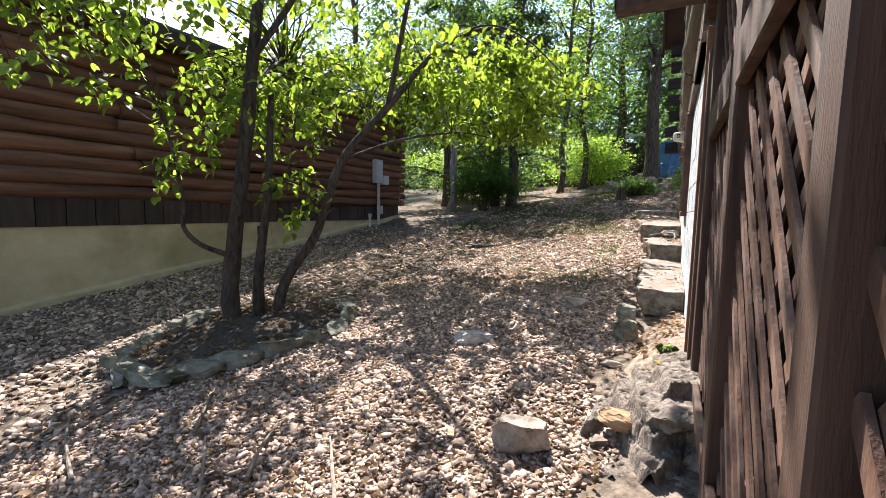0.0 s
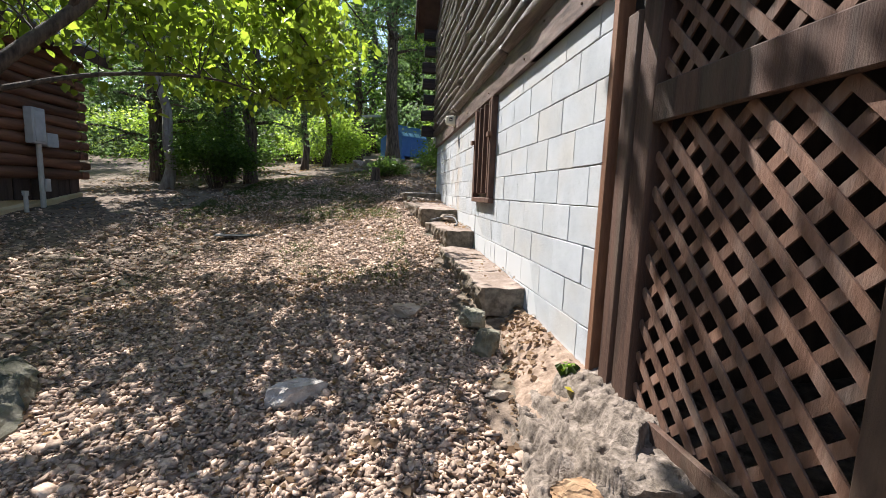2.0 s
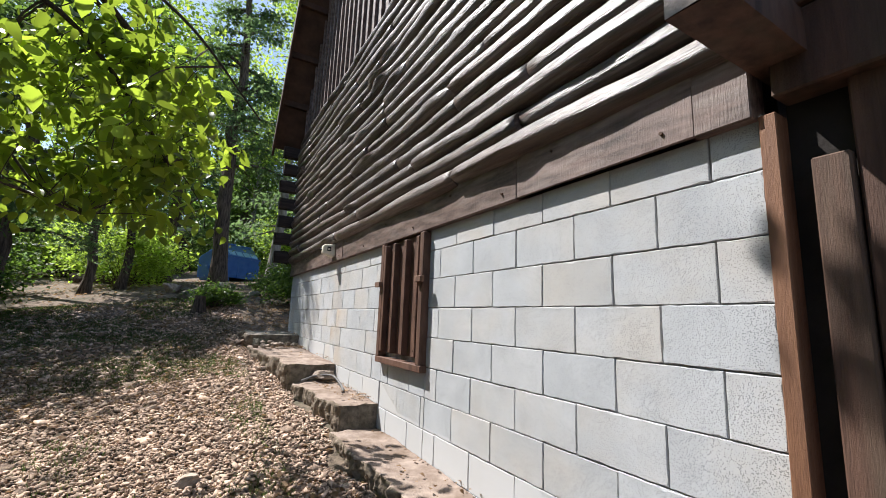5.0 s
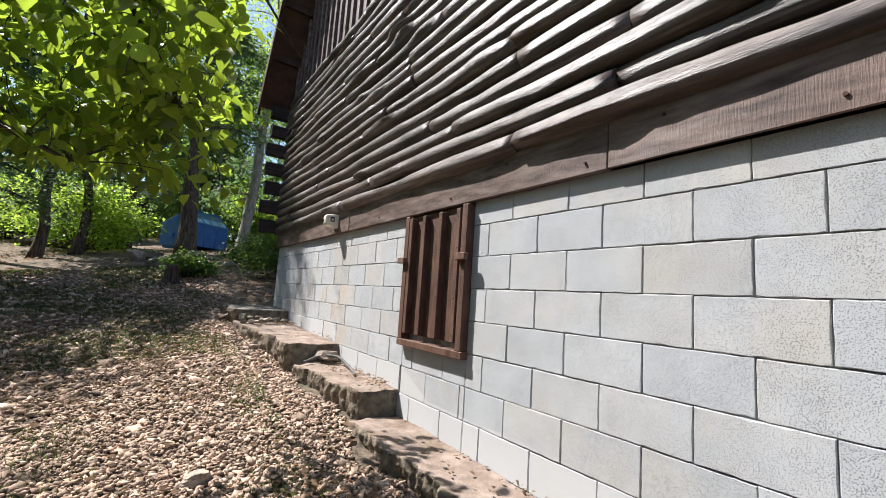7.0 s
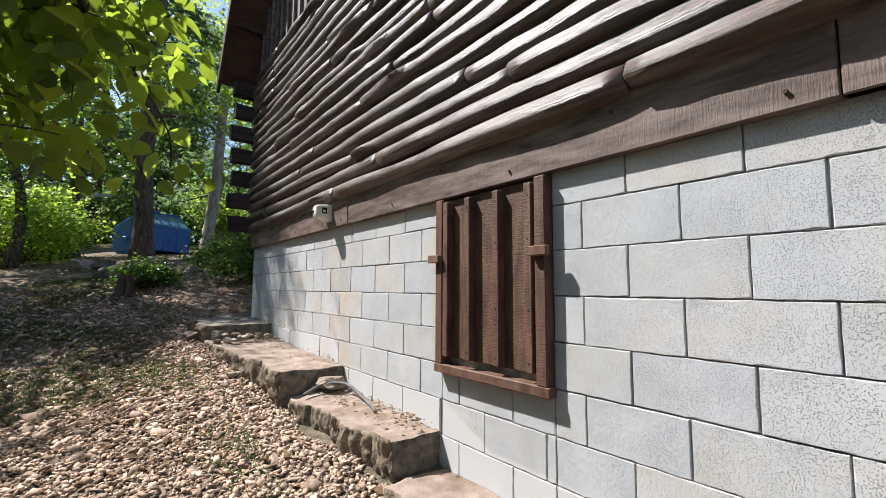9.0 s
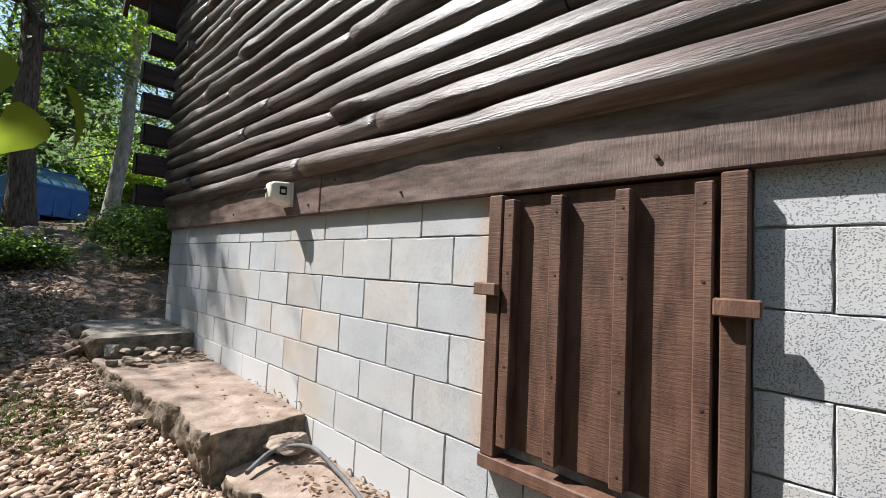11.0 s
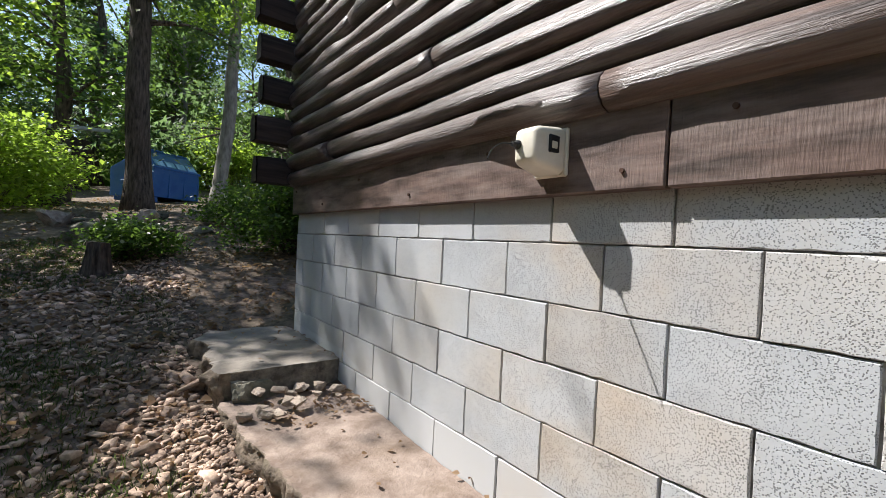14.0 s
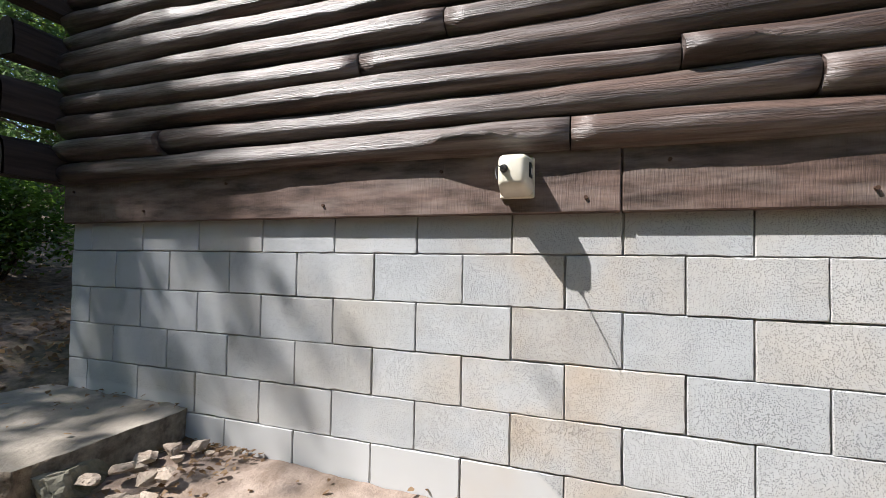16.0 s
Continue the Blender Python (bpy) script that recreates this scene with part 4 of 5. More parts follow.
for nm, d, m in (("roof_sheet", 0.05, mat("grey_roofing", (0.05, 0.05, 0.052), (0.10, 0.10, 0.10), 6, rough=0.6, bump=0.2)), ("roof_deck", 0.0, M_EAVE)):
    bm = bmesh.new()
    for x0, x1 in ((OX + 0.45, OX - 3.2), (OX - 3.2, OX - 7.0)):
        za = 3.95 if x0 > OX else 3.95 + 3.8 * 0.55
        zb = 3.95 + 3.8 * 0.55 if x0 > OX else 3.95
        q = [bm.verts.new(p) for p in ((x0, OY0 - 0.5, za + d), (x1, OY0 - 0.5, zb + d), (x1, OY1 + 0.5, zb + d), (x0, OY1 + 0.5, za + d))]
        q2 = [bm.verts.new(v.co + Vector((0, 0, 0.045))) for v in q]
        bm.faces.new(q2[::-1])
        bm.faces.new(q)
        for j in range(4):
            bm.faces.new((q[j], q[(j + 1) % 4], q2[(j + 1) % 4], q2[j]))
    part(nm, bm, m, oroof)
part("fascia", bbox(OX + 0.43, OX + 0.47, OY0 - 0.5, OY1 + 0.5, 3.80, 3.96, 0.003), M_EAVE, oroof)

meter = thing("electric_meter", "grey electric meter box with conduit on the log wall", "meter box", (OX + 0.11, 9.1, 0))
part("cabinet", bbox(0, 0.14, -0.13, 0.15, 2.15, 2.74, 0.012), M_GREY, meter)
part("cover", bbox(0.14, 0.155, -0.10, 0.12, 2.19, 2.68, 0.006), M_GREY, meter)
part("small_box", bbox(0, 0.11, 0.20, 0.46, 2.12, 2.36, 0.01), M_GREY, meter)
bm = bmesh.new()
tube(bm, [(0.07, 0.04, 0.6), (0.07, 0.04, 2.17)], [0.032, 0.032], 10)
part("conduit", bm, M_PIPE, meter, "pale grey conduit pipe")
bm = bmesh.new()
tube(bm, [(0.05, 0.12, 0.6), (0.05, 0.12, 2.15)], [0.016, 0.016], 8)
part("conduit", bm, M_PIPE, meter)
part("coupling", bbox(0.02, 0.12, 0.09, 0.19, 1.35, 1.57, 0.01), M_PIPE, meter)
bm = bmesh.new()
tube(bm, [(0.0, 0.0, -0.1), (0.0, 0.0, 0.28), (0.0, 0.0, 0.285), (0.0, 0.0, 0.36)], [0.03, 0.03, 0.045, 0.045], 10)
tagged(part("stand_pipe", bm, M_PIPE), "short grey stand pipe in the ground by the wall", "pipe").matrix_basis = pose(OX + 0.25, 8.7, gz(OX, 8.7))

# ---------------------------------------------------------------- trees


def leafy(name, pts, size, shapes, material, parent, rng, droop=0.5, label=""):
    n = len(pts)
    rot = rotations(rng.uniform(0, 2 * np.pi, n), rng.normal(-droop, 0.45, n), rng.normal(0, 0.5, n))
    me = scatter(name, shapes, np.asarray(pts), rot, size * rng.uniform(0.65, 1.25, n), rng)
    return tagged(part_mesh(name, me, material, parent, label), kind="stuff")


def dogwood():
    """Many-stemmed small tree in its stone ring, branches hanging out towards the path."""
    base = Vector((-3.9, 3.05, gz(-3.9, 3.05)))
    t = thing("tree", "small multi-stemmed dogwood with bright green backlit leaves in a stone ring", "tree", base)
    rng = np.random.default_rng(5)
    r = random.Random(5)
    stems = [
        ([(-4.02, 2.92, 0.15), (-4.03, 2.9, 0.76), (-3.95, 3.0, 1.77), (-3.87, 3.11, 3.05), (-3.83, 3.2, 3.7), (-3.6, 3.4, 4.6), (-3.5, 3.3, 5.3)], 0.095, 0.03),
        ([(-3.88, 3.1, 0.2), (-3.86, 3.12, 0.9), (-3.8, 3.19, 1.6), (-3.77, 3.24, 2.74)], 0.062, 0.03),
        ([(-3.78, 3.22, 0.25), (-3.70, 3.35, 0.75), (-3.51, 3.57, 1.2), (-3.32, 3.81, 2.04), (-3.01, 4.22, 2.67), (-2.63, 4.71, 3.4), (-2.2, 5.2, 3.75), (-1.9, 5.7, 3.7)], 0.062, 0.02),
        ([(-4.03, 2.9, 1.0), (-4.2, 2.7, 1.12), (-4.3, 2.6, 1.3), (-4.27, 2.59, 1.6), (-4.33, 2.5, 2.2)], 0.03, 0.012),
        ([(-3.83, 3.2, 3.6), (-4.3, 2.7, 4.0), (-4.8, 2.0, 3.9), (-5.0, 1.4, 3.4)], 0.04, 0.015),
        ([(-3.87, 3.11, 3.0), (-3.3, 3.2, 3.6), (-2.7, 3.0, 4.0), (-2.2, 2.9, 4.1)], 0.035, 0.012),
        ([(-3.01, 4.22, 2.67), (-3.2, 5.0, 3.3), (-3.3, 5.8, 3.6), (-3.1, 6.4, 3.5)], 0.03, 0.01),
        ([(-2.63, 4.71, 3.4), (-2.1, 4.9, 3.3), (-1.75, 5.1, 2.95), (-1.6, 5.3, 2.75)], 0.018, 0.006),
        ([(-3.32, 3.81, 2.04), (-2.9, 4.3, 2.3), (-2.4, 4.9, 2.45), (-2.0, 5.5, 2.4)], 0.02, 0.006),
        ([(-2.63, 4.71, 3.4), (-2.1, 4.75, 3.6), (-1.6, 4.75, 3.4), (-1.15, 4.8, 2.95)], 0.016, 0.005),
        # Unseen high limbs, added to hold leaf clumps that shade the lattice.
        ([(-3.01, 4.22, 2.67), (-2.7, 4.3, 4.2), (-2.2, 4.2, 5.6), (-1.85, 4.2, 6.35), (-1.8, 3.8, 6.5)], 0.03, 0.008),
        ([(-2.2, 4.2, 5.6), (-1.9, 4.5, 6.2), (-1.8, 4.9, 6.4)], 0.012, 0.006),
        ([(-2.2, 5.2, 3.75), (-1.9, 6.0, 3.7), (-1.6, 6.7, 3.3)], 0.016, 0.005),
        ([(-3.8, 3.19, 1.6), (-3.6, 3.3, 1.9), (-3.5, 3.3, 2.4)], 0.02, 0.008),
        ([(-3.5, 3.55, 1.2), (-3.3, 3.55, 1.45), (-3.15, 3.5, 1.5)], 0.014, 0.006),
        ([(-3.9, 3.0, 0.15), (-3.83, 3.1, 0.6), (-3.9, 3.15, 1.3)], 0.02, 0.012),
        ([(-3.9, 3.07, 2.6), (-4.4, 3.8, 3.2), (-5.0, 4.6, 3.4), (-5.6, 5.4, 3.2)], 0.03, 0.01),
    ]
    nodes = []
    for i, (p, r0, r1) in enumerate(stems):
        c = curve_pts([Vector(q) - base for q in p], 6)
        bm = bmesh.new()
        rad = [r0 + (r1 - r0) * k / (len(c) - 1) for k in range(len(c))]
        if i < 3:
            rad[0] *= 1.4
        tube(bm, c, rad, 10 if r0 > 0.03 else 7, 0.22, i)
        part("trunk" if i < 3 else "limb", bm, M_BARK2, t, smooth=True)
        nodes += [(q, ra) for q, ra in zip(c, rad) if q.z + base.z > 1.15]
    npos = np.array([tuple(q) for q, _ in nodes])
    blobs = [((-3.5, 3.8, 4.0), (1.9, 1.8, 1.1), 56), ((-2.45, 5.1, 3.05), (1.0, 1.2, 0.7), 62), ((-4.7, 1.9, 3.3), (1.4, 1.4, 0.8), 58),
             # The four clumps above 5 m are unseen, added to dapple the lattice.
             ((-3.1, 5.6, 3.2), (1.3, 1.2, 0.8), 92), ((-4.3, 2.6, 1.9), (0.35, 0.35, 0.6), 8), ((-3.45, 3.4, 1.6), (0.4, 0.4, 0.4), 8), ((-1.95, 4.85, 5.75), (0.3, 0.2, 0.35), 16), ((-1.9, 4.2, 5.6), (0.24, 0.12, 0.35), 5), ((-1.85, 3.55, 5.45), (0.24, 0.12, 0.35), 4), ((-1.8, 3.0, 5.3), (0.22, 0.12, 0.3), 4), ((-4.4, 6.2, 3.7), (1.1, 1.2, 0.6), 80), ((-1.75, 5.0, 3.2), (0.4, 0.4, 0.4), 18), ((-1.8, 6.3, 3.4), (0.7, 0.8, 0.5), 40), ((-4.9, 2.7, 4.2), (1.5, 1.5, 0.8), 52), ((-5.1, 4.7, 3.2), (1.0, 1.5, 0.85), 100), ((-4.5, 3.8, 4.5), (1.2, 1.2, 0.5), 36),
             ((-3.9, 3.3, 2.6), (1.2, 1.0, 0.5), 40), ((-1.8, 5.4, 2.75), (0.5, 0.8, 0.5), 44)]
    leaves, tw = [], bmesh.new()
    for ctr, rad, count in blobs:
        for _ in range(count):
            d = rng.normal(0, 1, 3)
            d = d / np.linalg.norm(d) * rng.random() ** 0.45
            q = np.array(ctr) - np.array(base) + d * np.array(rad)
            if q[2] + base.z > 6.9 or (q[0] + base.x > -0.95):
                continue
            k = int(np.argmin(((npos - q) ** 2).sum(1) + rng.uniform(0, 0.12)))
            a = Vector(npos[k])
            b = Vector(q)
            L = (b - a).length
            mid = a.lerp(b, 0.5) + Vector((r.uniform(-1, 1), r.uniform(-1, 1), r.uniform(0.2, 1.0))) * 0.16 * L
            tip = b + (b - mid) * 0.15 + Vector((0, 0, -0.08))
            c = curve_pts([a, mid, b, tip], 4)
            tube(tw, c, [max(0.0025, 0.012 * min(1, L) * (1 - k2 / len(c))) for k2 in range(len(c))], 4, cap=False)
            m = len(c)
            for k2 in range(int(m * 0.45), m):
                for _2 in range(2):
                    o = c[k2] + Vector((r.gauss(0, 0.07), r.gauss(0, 0.07), r.gauss(-0.02, 0.05)))
                    leaves.append(tuple(o))
    tagged(part("twig_growth", tw, M_BARK2, t), kind="stuff")
    leafy("crown", leaves, 0.098, OVALS, M_LEAF, t, rng, 0.55, "bright yellow-green leaves")
    return t


dogwood()


def trunk_tree(name, label, x, y, h, r0, seed, crown0, crown_r, leaves, size, material, bark, shapes, lean=(0, 0), conifer=False):
    base = Vector((x, y, gz(x, y) - 0.1))
    t = thing(name, label, "tree", base)
    rng, r = np.random.default_rng(seed), random.Random(seed)
    bm = bmesh.new()
    path = [Vector((lean[0] * k / 10 * h + 0.12 * r.uniform(-1, 1) * (k > 0), lean[1] * k / 10 * h + 0.12 * r.uniform(-1, 1) * (k > 0), h * k / 10)) for k in range(11)]
    c = curve_pts(path, 3)
    rad = [r0 * (1.35 if k == 0 else 1.12 if k == 1 else 1 - 0.82 * k / len(c)) for k in range(len(c))]
    tube(bm, c, rad, 12, 0.18, seed)
    part("trunk", bm, bark, t, smooth=True)
    pts = []
    limbs = 46 if conifer else 24
    per = max(1, leaves // limbs)
    for i in range(limbs):
        u = crown0 + (0.98 - crown0) * (i + r.random()) / limbs
        o = c[min(len(c) - 1, int(u * len(c)))]
        a = r.uniform(0, 2 * math.pi)
        ln = crown_r * (1.05 - 0.75 * (u - crown0) / (1 - crown0) if conifer else 0.55 + 0.5 * math.sin(math.pi * (u - crown0) / (1 - crown0)))
        ln *= r.uniform(0.65, 1.15)
        up = r.uniform(-0.15, 0.1) if conifer else r.uniform(0.15, 0.6)
        e = o + Vector((math.cos(a) * ln, math.sin(a) * ln, up * ln))
        mid = o.lerp(e, 0.5) + Vector((r.uniform(-0.2, 0.2), r.uniform(-0.2, 0.2), 0.12 * ln))
        cc = curve_pts([o, mid, e], 4)
        bl = bmesh.new()
        tube(bl, cc, [max(0.01, r0 * 0.28 * (1 - k / len(cc))) for k in range(len(cc))], 5, cap=False)
        part("limb", bl, bark, t)
        w = rng.random(per) ** 0.6
        w = 0.25 + 0.8 * w
        q = np.array([tuple(o.lerp(e, float(ww)) + Vector((0, 0, 0.1 * ln * math.sin(3 * float(ww))))) for ww in w])
        sp = (0.16 if conifer else 0.30) * ln
        pts.append(q + rng.normal(0, 1, (per, 3)) * np.array([sp, sp, sp * (0.45 if conifer else 0.8)]))
    leafy("crown", np.concatenate(pts), size, shapes, material, t, rng, 0.4)
    return t


DECID, CEDAR = "tall woodland tree with a dense green crown", "dark cedar with drooping sprays and a straight trunk"
near_trees = [
    ("tree", "tall cedar with a bare straight trunk beside the dumpster", -0.78, 17.1, 13, 0.24, 31, 0.30, 2.2, 11959, 0.161, M_NEEDLE, M_BARK, SPRAY, (0.0, 0.0), True),
    ("tree", CEDAR, -4.7, 13.5, 7.3, 0.17, 32, 0.24, 1.7, 7500, 0.149, M_NEEDLE, M_BARK, SPRAY, (0.01, 0.02), True),
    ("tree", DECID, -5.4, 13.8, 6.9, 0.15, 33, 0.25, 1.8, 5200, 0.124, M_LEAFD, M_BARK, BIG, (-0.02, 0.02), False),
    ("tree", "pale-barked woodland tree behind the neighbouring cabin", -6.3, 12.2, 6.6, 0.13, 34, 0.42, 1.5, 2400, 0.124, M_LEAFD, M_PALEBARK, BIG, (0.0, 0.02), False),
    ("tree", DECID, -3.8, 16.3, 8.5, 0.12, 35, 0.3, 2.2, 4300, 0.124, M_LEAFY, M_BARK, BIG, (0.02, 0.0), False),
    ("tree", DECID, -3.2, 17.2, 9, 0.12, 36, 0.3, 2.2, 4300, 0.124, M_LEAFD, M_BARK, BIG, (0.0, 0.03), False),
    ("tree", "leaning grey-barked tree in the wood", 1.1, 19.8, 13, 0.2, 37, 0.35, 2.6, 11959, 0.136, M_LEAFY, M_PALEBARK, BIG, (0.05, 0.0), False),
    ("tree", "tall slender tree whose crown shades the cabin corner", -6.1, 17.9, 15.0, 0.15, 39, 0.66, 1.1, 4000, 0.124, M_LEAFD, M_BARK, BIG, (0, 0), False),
    ("tree", CEDAR, -7.6, 14.5, 8.5, 0.2, 38, 0.12, 2.2, 11959, 0.161, M_NEEDLE, M_BARK, SPRAY, (0, 0), True),
]
protos = [trunk_tree(*a) for a in near_trees]
wood = random.Random(21)
for k in range(40):
    for _ in range(20):
        x, y = wood.uniform(-26, 14), wood.uniform(19, 44)
        if x < -9 and wood.random() < 0.5:
            y = wood.uniform(11, 30)
        if -11 < x < -3 and y < 24:
            continue
        if not (-2.4 < x < 2.6 and y < 24) and not (x > 1.5 and y < 14):
            break
    p = protos[wood.choice([1, 2, 3, 5, 8, 2, 4])]
    t = copy_thing(p, pose(x, y, gz(x, y) - 0.1, 0, 0, wood.uniform(0, 360)) @ Matrix.Scale(wood.uniform(1.1, 1.75), 4))
    tagged(t, "woodland tree among others behind the cabins", "tree", group="wood behind the cabins")

for k, x, y, s, turn in ((5, -11.2, 13.6, 1.4, 200), (4, -17.5, 7.5, 1.5, 110), (5, -18.5, 1.5, 1.6, 300), (4, -18.0, 12.5, 1.4, 10)):
    t = copy_thing(protos[k], pose(x, y, gz(x, y) - 0.1, 0, 0, turn) @ Matrix.Scale(s, 4))
    tagged(t, "leafy woodland tree behind the neighbouring cabin", "tree", group="wood behind the cabins")


def bush(x, y, rx, rz, seed, count, size, material, label, shapes=BIG, name="bush"):
    base = Vector((x, y, gz(x, y)))
    t = thing(name, label, "bush", base)
    rng, r = np.random.default_rng(seed), random.Random(seed)
    bm = bmesh.new()
    pts = []
    for i in range(26):
        a, u = r.uniform(0, 6.28), r.random() ** 0.5
        e = Vector((math.cos(a) * rx * u, math.sin(a) * rx * u, rz * r.uniform(0.35, 1.0) * (1.15 - 0.6 * u * u)))
        mid = e * 0.5 + Vector((0, 0, 0.15 * rz))
        c = curve_pts([(0.1 * e.x, 0.1 * e.y, -0.05), mid, e], 4)
        tube(bm, c, [max(0.004, 0.015 * (1 - k / len(c))) for k in range(len(c))], 4, cap=False)
        per = count // 26
        s = 0.2 * rx
        pts.append(np.array(e) + rng.normal(0, 1, (per, 3)) * (s, s, s * 0.7) - np.array([0, 0, 0.03]))
        pts.append(np.array(mid) + rng.normal(0, 1, (per // 3, 3)) * (s, s, s))
    tagged(part("stem_growth", bm, M_BARK, t), kind="stuff")
    p = np.concatenate(pts)
    p[:, 2] = np.maximum(p[:, 2], 0.03)
    leafy("foliage", p, size, shapes, material, t, rng, 0.3)
    return t


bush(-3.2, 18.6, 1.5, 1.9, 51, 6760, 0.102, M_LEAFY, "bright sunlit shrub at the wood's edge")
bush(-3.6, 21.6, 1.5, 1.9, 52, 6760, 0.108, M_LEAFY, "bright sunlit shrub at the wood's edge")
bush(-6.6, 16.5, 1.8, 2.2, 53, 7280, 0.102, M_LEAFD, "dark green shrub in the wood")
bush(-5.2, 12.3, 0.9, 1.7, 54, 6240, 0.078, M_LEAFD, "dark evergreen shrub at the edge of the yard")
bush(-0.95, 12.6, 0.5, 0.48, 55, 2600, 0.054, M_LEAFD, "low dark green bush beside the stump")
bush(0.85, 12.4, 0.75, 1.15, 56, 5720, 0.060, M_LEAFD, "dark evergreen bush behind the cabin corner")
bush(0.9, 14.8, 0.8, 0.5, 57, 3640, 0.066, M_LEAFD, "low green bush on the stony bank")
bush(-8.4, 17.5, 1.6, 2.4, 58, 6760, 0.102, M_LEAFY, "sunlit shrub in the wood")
for i in range(22):
    bx, by = wood.uniform(-22, 13), wood.uniform(21.5, 34)
    bush(bx, by, wood.uniform(1.4, 2.4), wood.uniform(1.5, 3.2), 60 + i, 3600, 0.15, (M_LEAFY, M_LEAFD)[i % 2], "green undergrowth in the wood")

far = np.random.default_rng(77)
ang = far.uniform(-1.9, 1.5, 26000)
dist = far.uniform(44, 62, 26000)
fx, fy = np.sin(ang) * dist, np.cos(ang) * dist + 4
fz = heights(fx, fy) + far.random(26000) ** 0.8 * (9 + 4 * np.sin(ang * 9) + 3 * np.sin(ang * 23 + 1))
me = scatter("far_wood", BIG, np.stack([fx, fy, fz], -1), rotations(far.uniform(0, 6.28, 26000), far.normal(0, 0.7, 26000), far.normal(0, 0.6, 26000)), far.uniform(0.8, 1.9, 26000), far)
tagged(part_mesh("far_wood", me, M_LEAFD), "distant green wood", "trees", kind="stuff")

# stump, fallen log, bank stones
bm = bmesh.new()
tube(bm, [(0, 0, -0.1), (0, 0, 0.05), (0.01, 0, 0.2), (0.02, 0, 0.33)], [0.19, 0.14, 0.11, 0.105], 14, 0.35, 3)
tagged(part("tree_stump", bm, M_BARK, smooth=False), "grey weathered tree stump in the yard", "stump").matrix_basis = pose(-1.25, 12.1, gz(-1.25, 12.1))
bm = bmesh.new()
tube(bm, curve_pts([(-5.0, 21.3, gz(-5, 21.3) + 0.12), (-3.6, 20.6, gz(-3.6, 20.6) + 0.14), (-2.2, 20.3, gz(-2.2, 20.3) + 0.13)], 5), [0.16] * 11, 8, 0.2)
tagged(part("fallen_log", bm, M_BARK), "dark fallen log at the wood's edge", "log")
bank = random.Random(8)
for i in range(44):
    x, y = bank.uniform(-1.9, 2.2), bank.uniform(13.6, 16.4)
    s = bank.uniform(0.09, 0.26)
    rock(x, y, s, s * bank.uniform(0.6, 1), s * bank.uniform(0.4, 0.75), 100 + i, "grey limestone in the stony bank", M_MOSSROCK if bank.random() < 0.7 else M_ROCK, 0.3, bank.uniform(0, 180))

# stone ring round the dogwood
ring = random.Random(3)
cx, cy = -3.62, 2.8
for i in range(22):
    a = 2 * math.pi * i / 22
    if 0.9 < a < 2.9:
        continue
    ln = ring.uniform(0.13, 0.24)
    x, y = cx + 0.80 * math.cos(a) * (1 + 0.1 * math.sin(3 * a)), cy + 1.05 * math.sin(a)
    ob = rock(x, y, ln, ring.uniform(0.09, 0.13), ring.uniform(0.07, 0.11), 300 + i, "mossy flat stone of the tree ring", M_MOSSROCK, 0.2, math.degrees(a) + 90 + ring.uniform(-15, 15))
    tagged(ob, group="stones round the tree")
bm = bmesh.new()
rings = []
for i in range(9):
    row = []
    for j in range(36):
        u, a = i / 8, 2 * math.pi * j / 36
        x, y = cx + 0.80 * u * math.cos(a), cy + 1.05 * u * math.sin(a)
        row.append(bm.verts.new((x, y, gz(x, y) + 0.10 - 0.07 * u * u + 0.035 * noise.noise(Vector((x * 6, y * 6, 0))))))
    rings.append(row)
for r0, r1 in zip(rings, rings[1:]):
    for j in range(36):
        bm.faces.new((r0[j], r1[j], r1[(j + 1) % 36], r0[(j + 1) % 36]))
tagged(part("mulch_bed", bm, mat("dark_mulch", (0.03, 0.024, 0.02), (0.10, 0.08, 0.065), 25, rough=0.95, bump=1.0, bscale=60), smooth=True), "dark soil bed inside the stone ring", "soil", kind="structure")

# blue dumpster
dump = thing("dumpster", "blue steel dumpster with a sloped lid under the trees", "dumpster", (0.37, 22.9, gz(0.37, 22.9) - 0.02), rz=38)
bm = bmesh.new()
prof = [(0.0, 0.12), (-0.06, 1.05), (0.42, 1.6), (1.7, 1.02), (1.7, 0.12)]
a = [bm.verts.new((-0.85, y, z)) for y, z in prof]
b = [bm.verts.new((0.85, y, z)) for y, z in prof]
for j in range(5):
    bm.faces.new((a[j], a[(j + 1) % 5], b[(j + 1) % 5], b[j]))
bm.faces.new(a[::-1])
bm.faces.new(b)
bmesh.ops.recalc_face_normals(bm, faces=bm.faces)
bmesh.ops.bevel(bm, geom=list(bm.edges), offset=0.02, segments=2, affect="EDGES", profile=0.5)
part("body", bm, M_BLUE, dump)
for x0 in (-0.76, -0.36, 0.04, 0.44):
    bm = bmesh.new()
    box(bm, x0, x0 + 0.33, -0.012, 0.004, 0.05, 0.30, 0.003, pose(0, -0.055, 1.065, -41, 0, 0))
    part("lid_window", bm, M_BLUELID, dump, "sun-faded pale blue lid panel")
for x0 in (-0.88, -0.3, 0.27, 0.83):
    part("side_rib", bbox(x0, x0 + 0.05, -0.05, 0.03, 0.12, 0.9, 0.005), M_BLUE, dump)
part("lip", bbox(-0.9, 0.9, -0.09, -0.04, 1.0, 1.07, 0.01), M_BLUE, dump)
part("lid_bar", bbox(-0.9, 0.9, 0.38, 0.46, 1.58, 1.64, 0.01), M_BLUE, dump)
for y0 in (0.35, 0.95):
    part("fork_pocket", bbox(-0.93, -0.85, y0, y0 + 0.22, 0.45, 0.62, 0.008), M_BLUE, dump)
